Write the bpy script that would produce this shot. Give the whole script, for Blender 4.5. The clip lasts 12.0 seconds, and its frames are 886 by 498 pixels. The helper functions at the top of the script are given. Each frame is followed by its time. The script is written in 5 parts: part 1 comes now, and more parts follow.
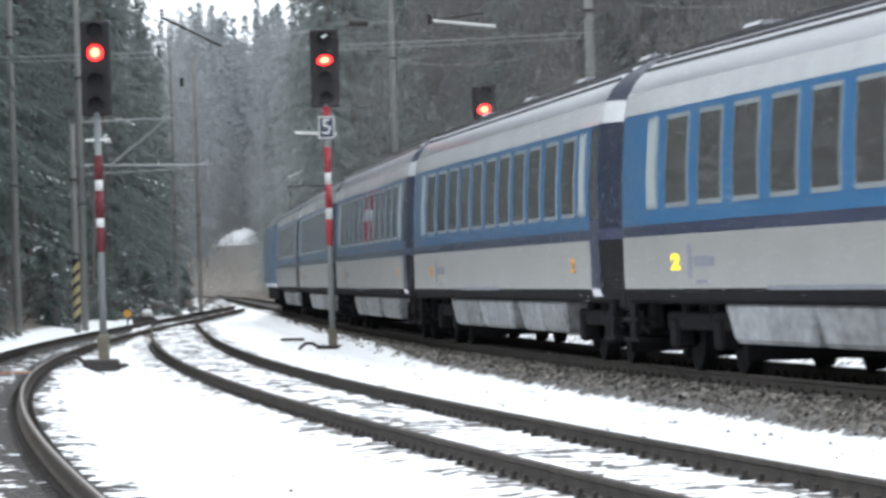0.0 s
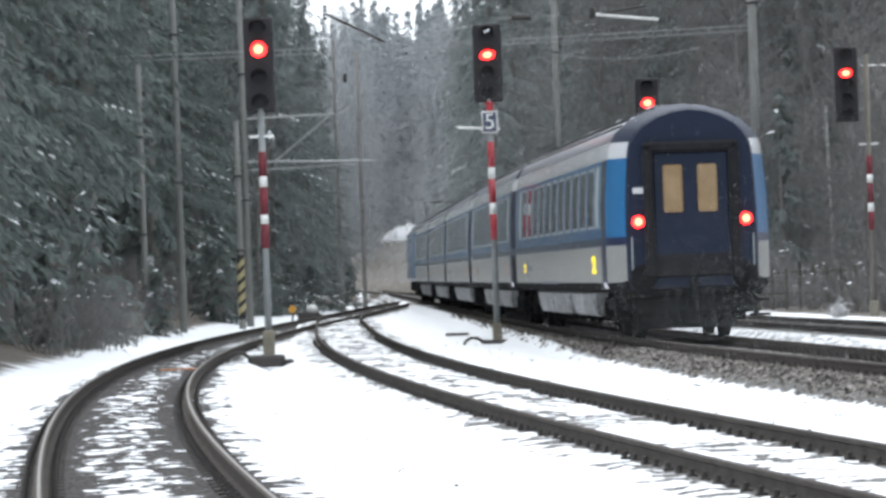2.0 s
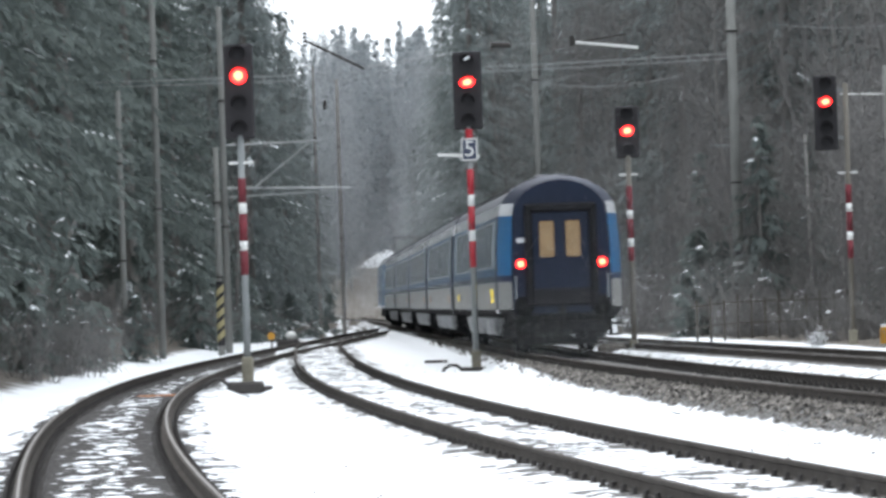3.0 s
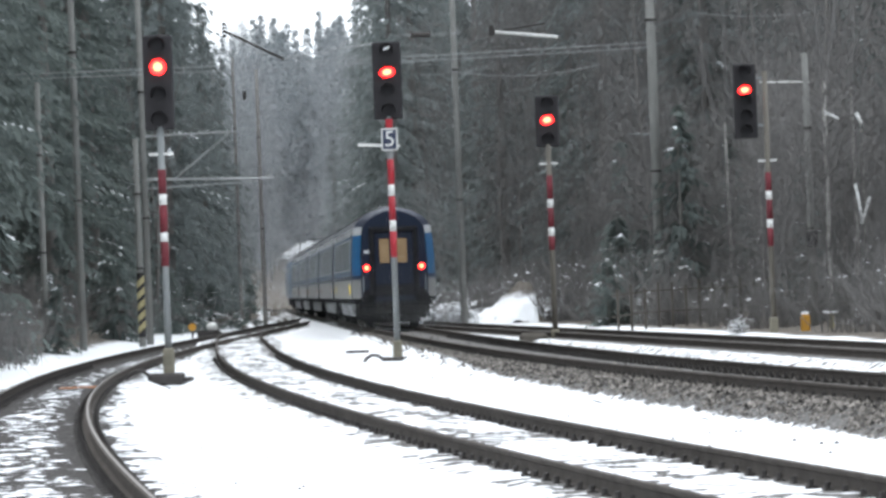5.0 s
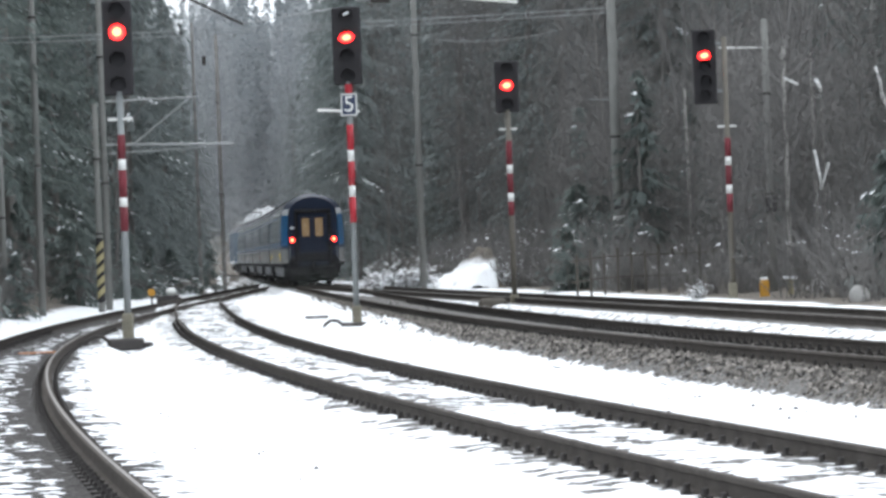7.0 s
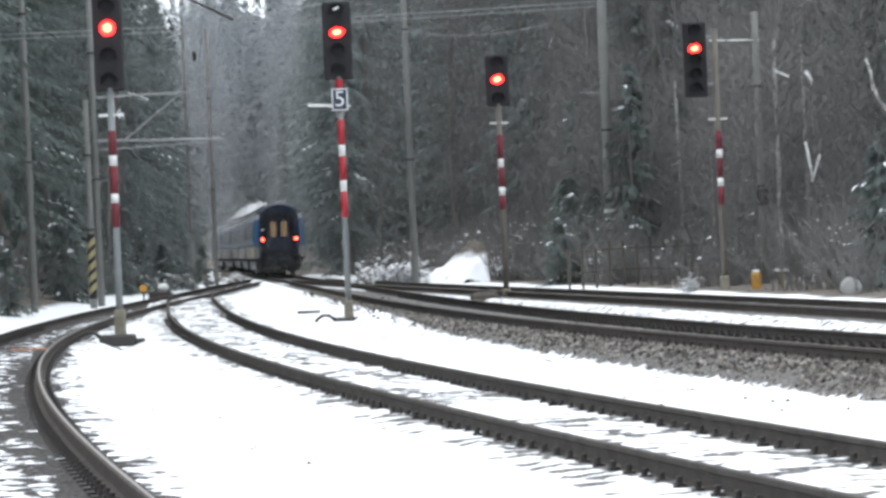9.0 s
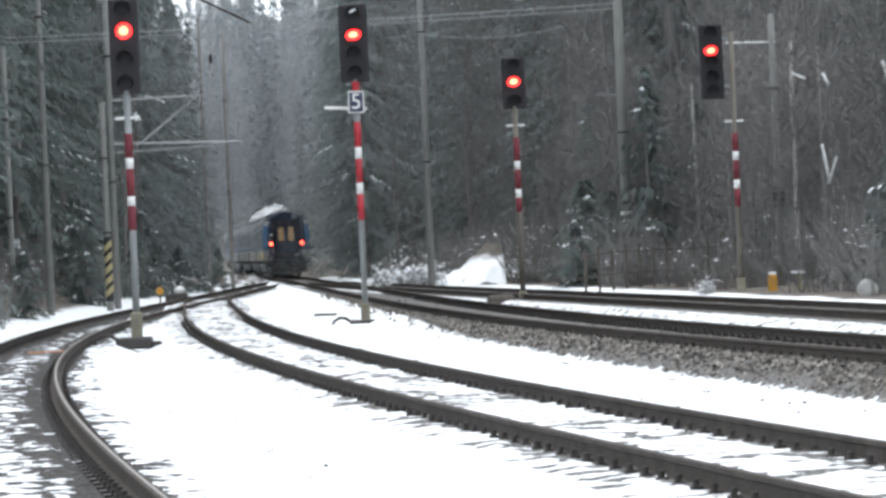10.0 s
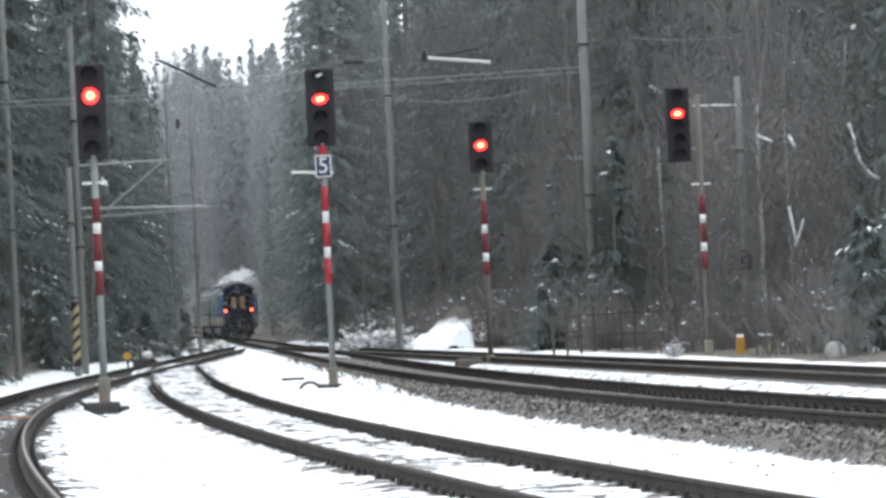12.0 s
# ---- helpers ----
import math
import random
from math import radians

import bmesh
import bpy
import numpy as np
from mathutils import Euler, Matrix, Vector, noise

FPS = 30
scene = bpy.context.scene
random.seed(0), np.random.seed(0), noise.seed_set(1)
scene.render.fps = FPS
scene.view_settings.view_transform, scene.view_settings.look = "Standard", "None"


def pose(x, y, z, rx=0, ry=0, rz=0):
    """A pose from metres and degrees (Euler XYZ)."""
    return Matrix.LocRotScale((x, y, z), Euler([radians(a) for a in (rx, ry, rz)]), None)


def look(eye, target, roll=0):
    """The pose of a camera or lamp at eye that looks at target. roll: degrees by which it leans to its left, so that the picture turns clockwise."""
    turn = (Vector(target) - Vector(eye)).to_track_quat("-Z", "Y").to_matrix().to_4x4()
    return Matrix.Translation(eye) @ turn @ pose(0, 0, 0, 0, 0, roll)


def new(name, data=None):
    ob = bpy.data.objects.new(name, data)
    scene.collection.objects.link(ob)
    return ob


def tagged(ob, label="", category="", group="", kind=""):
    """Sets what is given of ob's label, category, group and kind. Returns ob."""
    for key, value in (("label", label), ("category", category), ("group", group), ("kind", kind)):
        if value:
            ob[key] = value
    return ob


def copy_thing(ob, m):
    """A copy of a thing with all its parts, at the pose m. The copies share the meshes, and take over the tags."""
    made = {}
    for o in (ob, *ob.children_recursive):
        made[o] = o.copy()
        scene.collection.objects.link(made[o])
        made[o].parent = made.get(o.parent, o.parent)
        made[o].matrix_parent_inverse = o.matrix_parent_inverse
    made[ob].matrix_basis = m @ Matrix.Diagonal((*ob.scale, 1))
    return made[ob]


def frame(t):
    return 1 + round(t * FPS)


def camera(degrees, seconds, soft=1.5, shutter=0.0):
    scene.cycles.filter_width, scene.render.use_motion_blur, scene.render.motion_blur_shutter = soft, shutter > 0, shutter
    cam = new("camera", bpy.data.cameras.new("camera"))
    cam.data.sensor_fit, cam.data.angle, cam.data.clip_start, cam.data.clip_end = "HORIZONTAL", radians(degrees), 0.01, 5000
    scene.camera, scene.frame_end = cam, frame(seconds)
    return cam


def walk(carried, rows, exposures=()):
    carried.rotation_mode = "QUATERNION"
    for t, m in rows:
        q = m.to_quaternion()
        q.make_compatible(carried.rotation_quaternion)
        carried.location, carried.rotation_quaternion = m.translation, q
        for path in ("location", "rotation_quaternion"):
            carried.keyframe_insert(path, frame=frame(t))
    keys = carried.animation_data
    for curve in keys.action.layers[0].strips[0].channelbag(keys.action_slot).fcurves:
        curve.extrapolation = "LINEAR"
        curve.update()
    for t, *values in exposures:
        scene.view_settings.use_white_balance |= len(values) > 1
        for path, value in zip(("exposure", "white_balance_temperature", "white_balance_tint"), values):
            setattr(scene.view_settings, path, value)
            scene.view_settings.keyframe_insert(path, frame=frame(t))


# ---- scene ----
cam = camera(11.77, 12.0, soft=3.0, shutter=0.4)
# handheld on one spot: seconds, yaw, pitch, roll
TURNS = [
    (0.0, -0.623, 0.345, 1.70),
    (0.5, 0.396, 0.471, 1.91),
    (1.0, 1.012, 0.732, 2.31),
    (1.5, 0.898, 0.451, 2.18),
    (2.0, 1.567, 0.343, 2.06),
    (2.5, 1.743, 0.465, 2.03),
    (3.0, 1.289, 0.696, 1.87),
    (3.5, 0.540, 0.766, 1.96),
    (3.7, 0.237, 0.682, 2.08),
    (5.3, 0.202, 0.455, 2.25),
    (5.5, 0.000, 0.384, 2.30),
    (6.0, 0.194, 0.333, 2.19),
    (6.5, 0.172, 0.107, 2.22),
    (7.0, -0.307, 0.042, 2.17),
    (8.8, -0.205, -0.009, 2.45),
    (9.0, -0.419, -0.039, 2.49),
    (9.5, -0.514, 0.050, 2.57),
    (10.0, -0.199, 0.003, 2.55),
    (10.5, -0.351, -0.335, 2.58),
    (11.0, -0.438, -0.003, 2.71),
    (11.5, -0.832, 0.577, 2.69),
    (12.0, -0.631, 0.833, 2.76),
]
EYE = (0.0, 0.0, 1.39)
walk(cam, [(t, pose(*EYE, 90 + pitch, roll, yaw)) for t, yaw, pitch, roll in TURNS])

# ---- light: overcast winter sky ----
world = bpy.data.worlds.new("overcast")
scene.world = world
world.use_nodes = True
wn = world.node_tree
sky = wn.nodes.new("ShaderNodeTexSky")
sky.sky_type, sky.sun_disc = "NISHITA", False
sky.sun_elevation, sky.sun_rotation = radians(65), radians(-14)
sky.air_density, sky.dust_density, sky.ozone_density = 1.0, 6.0, 1.0
grey = wn.nodes.new("ShaderNodeHueSaturation")
grey.inputs["Saturation"].default_value = 0.6
wn.links.new(sky.outputs[0], grey.inputs["Color"])
cloud = wn.nodes.new("ShaderNodeMix")  # cloud deck over the clear sky
cloud.data_type = "RGBA"
cloud.inputs[0].default_value = 0.85
cloud.inputs[7].default_value = (4.38, 4.78, 5.22, 1.0)
wn.links.new(grey.outputs[0], cloud.inputs[6])
wn.links.new(cloud.outputs[2], wn.nodes["Background"].inputs["Color"])
wn.nodes["Background"].inputs["Strength"].default_value = 0.15
sun = new("sun", bpy.data.lights.new("sun", "SUN"))
sun.data.energy, sun.data.angle, sun.data.color = 0.5, radians(90), (1.0, 1.0, 1.0)
sun.matrix_world = look((-10, 40, 100), (0, 0, 0))
scene.view_settings.exposure = 1.31


# ---- materials ----
def material(name, base, rough=0.7, metal=0.0, vary=0.25, scale=6.0, bump=0.0, fine=60.0, emit=None, power=0.0):
    """Principled surface with colour variation at two scales and a fine relief, in metres."""
    m = bpy.data.materials.new(name)
    m.use_nodes = True
    nt = m.node_tree
    p = nt.nodes["Principled BSDF"]
    co = nt.nodes.new("ShaderNodeTexCoord")
    info = nt.nodes.new("ShaderNodeObjectInfo")
    n1, n2 = nt.nodes.new("ShaderNodeTexNoise"), nt.nodes.new("ShaderNodeTexNoise")
    n1.inputs["Scale"].default_value, n2.inputs["Scale"].default_value = scale, fine
    n1.inputs["Detail"].default_value = 6
    nt.links.new(co.outputs["Object"], n1.inputs["Vector"])
    nt.links.new(co.outputs["Object"], n2.inputs["Vector"])
    add = nt.nodes.new("ShaderNodeMath")
    add.operation = "ADD"
    nt.links.new(n1.outputs["Fac"], add.inputs[0])
    nt.links.new(n2.outputs["Fac"], add.inputs[1])
    add2 = nt.nodes.new("ShaderNodeMath")
    add2.operation = "MULTIPLY_ADD"
    add2.inputs[1].default_value = 0.3
    nt.links.new(info.outputs["Random"], add2.inputs[0])
    nt.links.new(add.outputs[0], add2.inputs[2])
    rng = nt.nodes.new("ShaderNodeMapRange")
    rng.inputs["From Min"].default_value, rng.inputs["From Max"].default_value = 0.75, 1.55
    rng.inputs["To Min"].default_value, rng.inputs["To Max"].default_value = 1 - vary, 1 + vary
    nt.links.new(add2.outputs[0], rng.inputs["Value"])
    mul = nt.nodes.new("ShaderNodeVectorMath")
    mul.operation = "MULTIPLY"
    mul.inputs[0].default_value = base
    nt.links.new(rng.outputs[0], mul.inputs[1])
    nt.links.new(mul.outputs[0], p.inputs["Base Color"])
    p.inputs["Roughness"].default_value, p.inputs["Metallic"].default_value = rough, metal
    if bump:
        b = nt.nodes.new("ShaderNodeBump")
        b.inputs["Strength"].default_value, b.inputs["Distance"].default_value = bump, 0.02
        nt.links.new(n2.outputs["Fac"], b.inputs["Height"])
        nt.links.new(b.outputs[0], p.inputs["Normal"])
    if emit:
        p.inputs["Emission Color"].default_value = (*emit, 1)
        p.inputs["Emission Strength"].default_value = power
    return m


def two_tone(name, a, b, attribute, lo, hi, noise_scale, spread, rough=0.9, detail=8.0, bump=0.6, fine=30.0, stretch=(1, 1, 1)):
    """Mixes a over b where the mesh's attribute, broken up by noise, passes from lo to hi."""
    m = bpy.data.materials.new(name)
    m.use_nodes = True
    nt = m.node_tree
    p = nt.nodes["Principled BSDF"]
    co, at = nt.nodes.new("ShaderNodeTexCoord"), nt.nodes.new("ShaderNodeAttribute")
    at.attribute_name = attribute
    mp = nt.nodes.new("ShaderNodeMapping")
    mp.inputs["Scale"].default_value = stretch
    nt.links.new(co.outputs["Object"], mp.inputs["Vector"])
    n1, n2, n3 = (nt.nodes.new("ShaderNodeTexNoise") for _ in range(3))
    for n, s in ((n1, noise_scale), (n2, fine), (n3, 0.35)):
        n.inputs["Scale"].default_value, n.inputs["Detail"].default_value = s, detail
        nt.links.new(mp.outputs[0], n.inputs["Vector"])
    c = nt.nodes.new("ShaderNodeMath")
    c.operation = "MULTIPLY_ADD"
    c.inputs[1].default_value = spread
    nt.links.new(n1.outputs["Fac"], c.inputs[0])
    nt.links.new(at.outputs["Fac"], c.inputs[2])
    r = nt.nodes.new("ShaderNodeMapRange")
    r.inputs["From Min"].default_value, r.inputs["From Max"].default_value = lo + spread / 2, hi + spread / 2
    nt.links.new(c.outputs[0], r.inputs["Value"])
    ramp = nt.nodes.new("ShaderNodeValToRGB")
    ramp.color_ramp.elements[0].position, ramp.color_ramp.elements[1].position = 0.35, 0.7
    ramp.color_ramp.elements[0].color = (*[v * 0.45 for v in a], 1)
    ramp.color_ramp.elements[1].color = (*[min(v * 1.5, 0.8) for v in a], 1)
    nt.links.new(n2.outputs["Fac"], ramp.inputs["Fac"])
    snow = nt.nodes.new("ShaderNodeValToRGB")
    snow.color_ramp.elements[0].color = (*[v * 0.93 for v in b], 1)
    snow.color_ramp.elements[1].color = (*b, 1)
    nt.links.new(n3.outputs["Fac"], snow.inputs["Fac"])
    mix = nt.nodes.new("ShaderNodeMix")
    mix.data_type = "RGBA"
    nt.links.new(r.outputs[0], mix.inputs[0])
    nt.links.new(snow.outputs["Color"], mix.inputs[6])
    nt.links.new(ramp.outputs["Color"], mix.inputs[7])
    nt.links.new(mix.outputs[2], p.inputs["Base Color"])
    p.inputs["Roughness"].default_value = rough
    bp = nt.nodes.new("ShaderNodeBump")
    bp.inputs["Strength"].default_value, bp.inputs["Distance"].default_value = bump, 0.03
    nt.links.new(n2.outputs["Fac"], bp.inputs["Height"])
    nt.links.new(bp.outputs[0], p.inputs["Normal"])
    return m


SNOW = (0.86, 0.88, 0.9)
M_ground = two_tone("snow_and_forest_floor", (0.15, 0.135, 0.118), SNOW, "bare", 0.45, 0.6, 0.8, 0.5)
M_ballast = two_tone("ballast_and_snow", (0.142, 0.137, 0.132), SNOW, "bare", 0.45, 0.54, 4.5, 1.0, fine=22.0, stretch=(1.2, 1.0, 1))
M_oily = two_tone("oily_ballast_and_snow", (0.06, 0.057, 0.055), SNOW, "bare", 0.45, 0.54, 4.5, 1.0, fine=22.0, stretch=(1.2, 1.0, 1))
M_snow = material("snow", SNOW, 0.8, vary=0.05, scale=1.5, bump=0.3)
M_rust = material("rusty_rail", (0.066, 0.059, 0.053), 0.95, 0.0, 0.35, 3.0, 0.3)
M_steel = material("polished_rail_head", (0.16, 0.15, 0.14), 0.6, 0.3, 0.1, 2.0)
M_dullhead = material("dull_rail_head", (0.1, 0.092, 0.085), 0.85, 0.0, 0.2, 2.0)
M_sleeper = material("weathered_sleeper", (0.11, 0.095, 0.08), 0.9, 0, 0.35, 5.0, 0.6)
M_iron = material("dark_iron", (0.045, 0.04, 0.037), 0.7, 0.3, 0.3, 8.0, 0.3)
M_stone = material("ballast_stone", (0.152, 0.146, 0.14), 0.95, 0, 0.75, 9.0, 0.5)
def islands(m, spread, tint):
    """Let each loose piece of a joined mesh take its own shade."""
    nt = m.node_tree
    geo = nt.nodes.new("ShaderNodeNewGeometry")
    ramp = nt.nodes.new("ShaderNodeMix")
    ramp.data_type = "RGBA"
    ramp.inputs[6].default_value, ramp.inputs[7].default_value = (1 - spread, 1 - spread, 1 - spread, 1), (*[(1 + spread) * c for c in tint], 1)
    nt.links.new(geo.outputs["Random Per Island"], ramp.inputs[0])
    p = nt.nodes["Principled BSDF"]
    mix = nt.nodes.new("ShaderNodeVectorMath")
    mix.operation = "MULTIPLY"
    nt.links.new(p.inputs["Base Color"].links[0].from_socket, mix.inputs[0])
    nt.links.new(ramp.outputs[2], mix.inputs[1])
    nt.links.new(mix.outputs[0], p.inputs["Base Color"])


islands(M_stone, 0.82, (1.05, 1.0, 0.94))
for porous in (M_ground, M_ballast, M_oily, M_rust, M_dullhead, M_sleeper, M_stone):  # crumbly and rusty faces give no sheen
    porous.node_tree.nodes["Principled BSDF"].inputs["Specular IOR Level"].default_value = 0.08
M_pole = material("grey_concrete_pole", (0.186, 0.186, 0.174), 0.9, 0, 0.3, 1.2, 0.4)
M_galv = material("galvanised_steel", (0.238, 0.251, 0.251), 0.6, 0.3, 0.2, 3.0)
M_red = material("red_paint", (0.40, 0.018, 0.03), 0.5, 0, 0.25, 4.0)
M_darkred = material("faded_dark_red_paint", (0.14, 0.016, 0.024), 0.7, 0, 0.35, 4.0)
M_white = material("white_paint", (0.686, 0.686, 0.660), 0.5, 0, 0.1, 4.0)
M_black = material("matt_black_paint", (0.028, 0.026, 0.028), 0.95, 0, 0.3, 5.0)
M_lens = material("dark_lens", (0.022, 0.021, 0.023), 0.9)
M_redlamp = material("lit_red_lens", (0.5, 0.02, 0.01), 0.3, emit=(1.0, 0.012, 0.012), power=4.0)
M_redcore = material("red_lamp_core", (0.5, 0.1, 0.05), 0.3, emit=(1.0, 0.15, 0.055), power=5.0)
M_yellow = material("yellow_paint", (0.5, 0.25, 0.03), 0.6, 0, 0.15, 5.0)
M_wornpole = material("brown_weathered_steel", (0.17, 0.155, 0.13), 0.8, 0.1, 0.35, 2.0)
M_warning = material("faded_yellow_paint", (0.33, 0.285, 0.15), 0.8, 0, 0.35, 4.0)
M_paleyellow = material("pale_yellow_concrete", (0.220, 0.202, 0.154), 0.9, 0, 0.3, 5.0)
M_navy = material("navy_sign", (0.02, 0.03, 0.07), 0.5)
M_wire = material("weathered_wire", (0.34, 0.35, 0.35), 0.6, 0.5)
M_rockwhite = material("pale_stone", (0.42, 0.41, 0.39), 0.9, 0, 0.25, 3.0, 0.6)
M_bark = material("spruce_bark", (0.2, 0.188, 0.176), 0.95, 0, 0.35, 3.0, 0.8)
M_birch = material("birch_bark", (0.5, 0.48, 0.45), 0.85, 0, 0.35, 4.0, 0.4)
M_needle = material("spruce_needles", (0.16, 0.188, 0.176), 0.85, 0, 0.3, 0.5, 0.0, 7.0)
M_twig = material("bare_twigs", (0.168, 0.162, 0.155), 0.95, 0, 0.3, 0.6, 0.0, 6.0)
# colours of the farther trees, paled step by step to hold distance haze
M_hazetwig = material("haze_pale_twigs", (0.27, 0.285, 0.29), 0.95, 0, 0.15, 0.5, 0.0, 6.0)
M_farneedle = material("haze_pale_needles", (0.27, 0.3, 0.31), 0.9, 0, 0.2, 0.5, 0.0, 7.0)
M_midneedle = material("haze_tinted_needles", (0.2, 0.226, 0.222), 0.9, 0, 0.25, 0.5, 0.0, 7.0)
M_whitebark = material("white_birch_bark", (0.7, 0.7, 0.69), 0.85, 0, 0.5, 1.6, 0.4, 7.0)
M_wood = material("weathered_plank", (0.085, 0.075, 0.062), 0.9, 0, 0.3, 4.0, 0.5)
M_orangewood = material("reddish_plank", (0.36, 0.16, 0.08), 0.9, 0, 0.3, 4.0, 0.4)
for mt in (M_needle, M_midneedle, M_farneedle):
    # light passes through the thin sprays
    nt = mt.node_tree
    trans, blend = nt.nodes.new("ShaderNodeBsdfTranslucent"), nt.nodes.new("ShaderNodeMixShader")
    blend.inputs[0].default_value = 0.45
    src = nt.nodes["Principled BSDF"]
    nt.links.new(src.inputs["Base Color"].links[0].from_socket, trans.inputs["Color"])
    nt.links.new(src.outputs[0], blend.inputs[1])
    nt.links.new(trans.outputs[0], blend.inputs[2])
    nt.links.new(blend.outputs[0], nt.nodes["Material Output"].inputs["Surface"])
# train paint
M_blue = material("sky_blue_paint", (0.016, 0.14, 0.32), 0.28, 0, 0.12, 1.5)
M_dkblue = material("navy_stripe_paint", (0.010, 0.018, 0.065), 0.3, 0, 0.15, 1.5)
M_grey = material("light_grey_paint", (0.25, 0.25, 0.236), 0.4, 0, 0.12, 1.2)
M_band = material("silver_grey_band", (0.52, 0.53, 0.54), 0.15, 0, 0.1, 1.2)
M_roof = material("grey_roof_paint", (0.085, 0.09, 0.105), 0.28, 0, 0.2, 1.0)
M_seam = material("dark_roof_seam", (0.03, 0.032, 0.036), 0.8, 0, 0.2, 1.0)
M_end = material("navy_end_wall", (0.008, 0.014, 0.032), 0.55, 0, 0.2, 1.5)
M_end.node_tree.nodes["Principled BSDF"].inputs["Specular IOR Level"].default_value = 0.2
M_gangway = material("black_rubber", (0.018, 0.018, 0.02), 0.7, 0, 0.3, 5.0)
M_under = material("grimy_underframe", (0.015, 0.015, 0.016), 0.95, 0, 0.4, 2.5, 0.4)
M_skirt = material("silver_equipment_box", (0.2, 0.205, 0.21), 0.6, 0.1, 0.75, 1.1, 0.3, 9.0)
M_glass = material("tinted_window", (0.06, 0.058, 0.055), 0.06, 0, 0.1, 2.0)
M_frosted = material("frosted_window", (0.308, 0.352, 0.352), 0.4, 0, 0.1, 2.0)
M_frame = material("window_frame", (0.264, 0.290, 0.299), 0.4, 0.4, 0.1, 2.0)
M_warm = material("lit_interior", (0.13, 0.095, 0.055), 0.6, 0, 0.5, 2.5, emit=(1.0, 0.62, 0.26), power=0.045)
# numeral paint with a weak glow added to brighten it
M_class = material("glowing_yellow_class_mark", (0.95, 0.75, 0.02), 0.5, emit=(1.0, 0.75, 0.05), power=0.3)
M_smallmark = material("orange_class_mark", (0.6, 0.27, 0.05), 0.5)
for sooty in (M_under, M_gangway):  # thick dry grime has no sheen
    sooty.node_tree.nodes["Principled BSDF"].inputs["Specular IOR Level"].default_value = 0.06
for varnished in (M_blue, M_dkblue):
    varnished.node_tree.nodes["Principled BSDF"].inputs["Coat Weight"].default_value = 0.7
    varnished.node_tree.nodes["Principled BSDF"].inputs["Coat Roughness"].default_value = 0.06
M_mark = material("grey_lettering", (0.16, 0.17, 0.2), 0.5)


# ---- mesh helpers ----
def link(name, bm, mats, parent=None, smooth=False):
    me = bpy.data.meshes.new(name)
    bm.normal_update()
    bm.to_mesh(me)
    bm.free()
    for mt in mats if isinstance(mats, (list, tuple)) else [mats]:
        me.materials.append(mt)
    if smooth:
        me.polygons.foreach_set("use_smooth", [True] * len(me.polygons))
    ob = new(name, me)
    ob.parent = parent
    return ob


def part(name, bm, mats, parent, label="", smooth=False):
    ob = link(name, bm, mats, parent, smooth)
    if label:
        ob["label"] = label
    return ob


def raw(name, verts, faces, mats, parent=None, smooth=False):
    me = bpy.data.meshes.new(name)
    me.from_pydata([tuple(v) for v in verts], [], faces)
    for mt in mats if isinstance(mats, (list, tuple)) else [mats]:
        me.materials.append(mt)
    if smooth:
        me.polygons.foreach_set("use_smooth", [True] * len(me.polygons))
    me.update()
    ob = new(name, me)
    ob.parent = parent
    return ob


def thing(name, label, category, m=None, group="", kind=""):
    ob = new(name)
    ob.empty_display_size = 0.2
    if m is not None:
        ob.matrix_basis = m
    return tagged(ob, label, category, group, kind)


def box(bm, lo, hi, bevel=0.0, mat=0):
    vs = [bm.verts.new((x, y, z)) for x in (lo[0], hi[0]) for y in (lo[1], hi[1]) for z in (lo[2], hi[2])]
    fs = [bm.faces.new([vs[i] for i in q]) for q in ((0, 1, 3, 2), (4, 6, 7, 5), (0, 4, 5, 1), (2, 3, 7, 6), (0, 2, 6, 4), (1, 5, 7, 3))]
    for f in fs:
        f.material_index = mat
    if bevel:
        bmesh.ops.bevel(bm, geom=list({e for f in fs for e in f.edges}), offset=bevel, segments=1, affect="EDGES")
    return bm


def tube(bm, a, b, ra, rb=None, n=10, mat=0, cap=True):
    """A tapered tube from a to b."""
    a, b = Vector(a), Vector(b)
    rb = ra if rb is None else rb
    q = (b - a).to_track_quat("Z", "Y")
    ring = lambda c, r: [bm.verts.new(c + q @ Vector((r * math.cos(k * math.tau / n), r * math.sin(k * math.tau / n), 0))) for k in range(n)]
    A, B = ring(a, ra), ring(b, rb)
    for k in range(n):
        bm.faces.new((A[k], A[(k + 1) % n], B[(k + 1) % n], B[k])).material_index = mat
    if cap:
        bm.faces.new(A[::-1]).material_index = mat
        bm.faces.new(B).material_index = mat
    return bm


def polytube(bm, pts, r, n=6):
    """One tube along several points."""
    rows = []
    for k, p in enumerate(pts):
        d = Vector(pts[min(k + 1, len(pts) - 1)]) - Vector(pts[max(k - 1, 0)])
        q = d.to_track_quat("Z", "Y")
        rows.append([bm.verts.new(Vector(p) + q @ Vector((r * math.cos(i * math.tau / n), r * math.sin(i * math.tau / n), 0))) for i in range(n)])
    for a, b in zip(rows, rows[1:]):
        for i in range(n):
            bm.faces.new((a[i], a[(i + 1) % n], b[(i + 1) % n], b[i]))
    bm.faces.new(rows[0][::-1]), bm.faces.new(rows[-1])
    return bm


def B():
    return bmesh.new()


# ---- plan: lines of the four tracks (metres ahead, metres to the right) ----
def line(points, degree):
    ys, xs = zip(*points)
    c = np.polyfit(np.array(ys) / 100.0, xs, degree)
    return lambda y: float(np.polyval(c, y / 100.0))


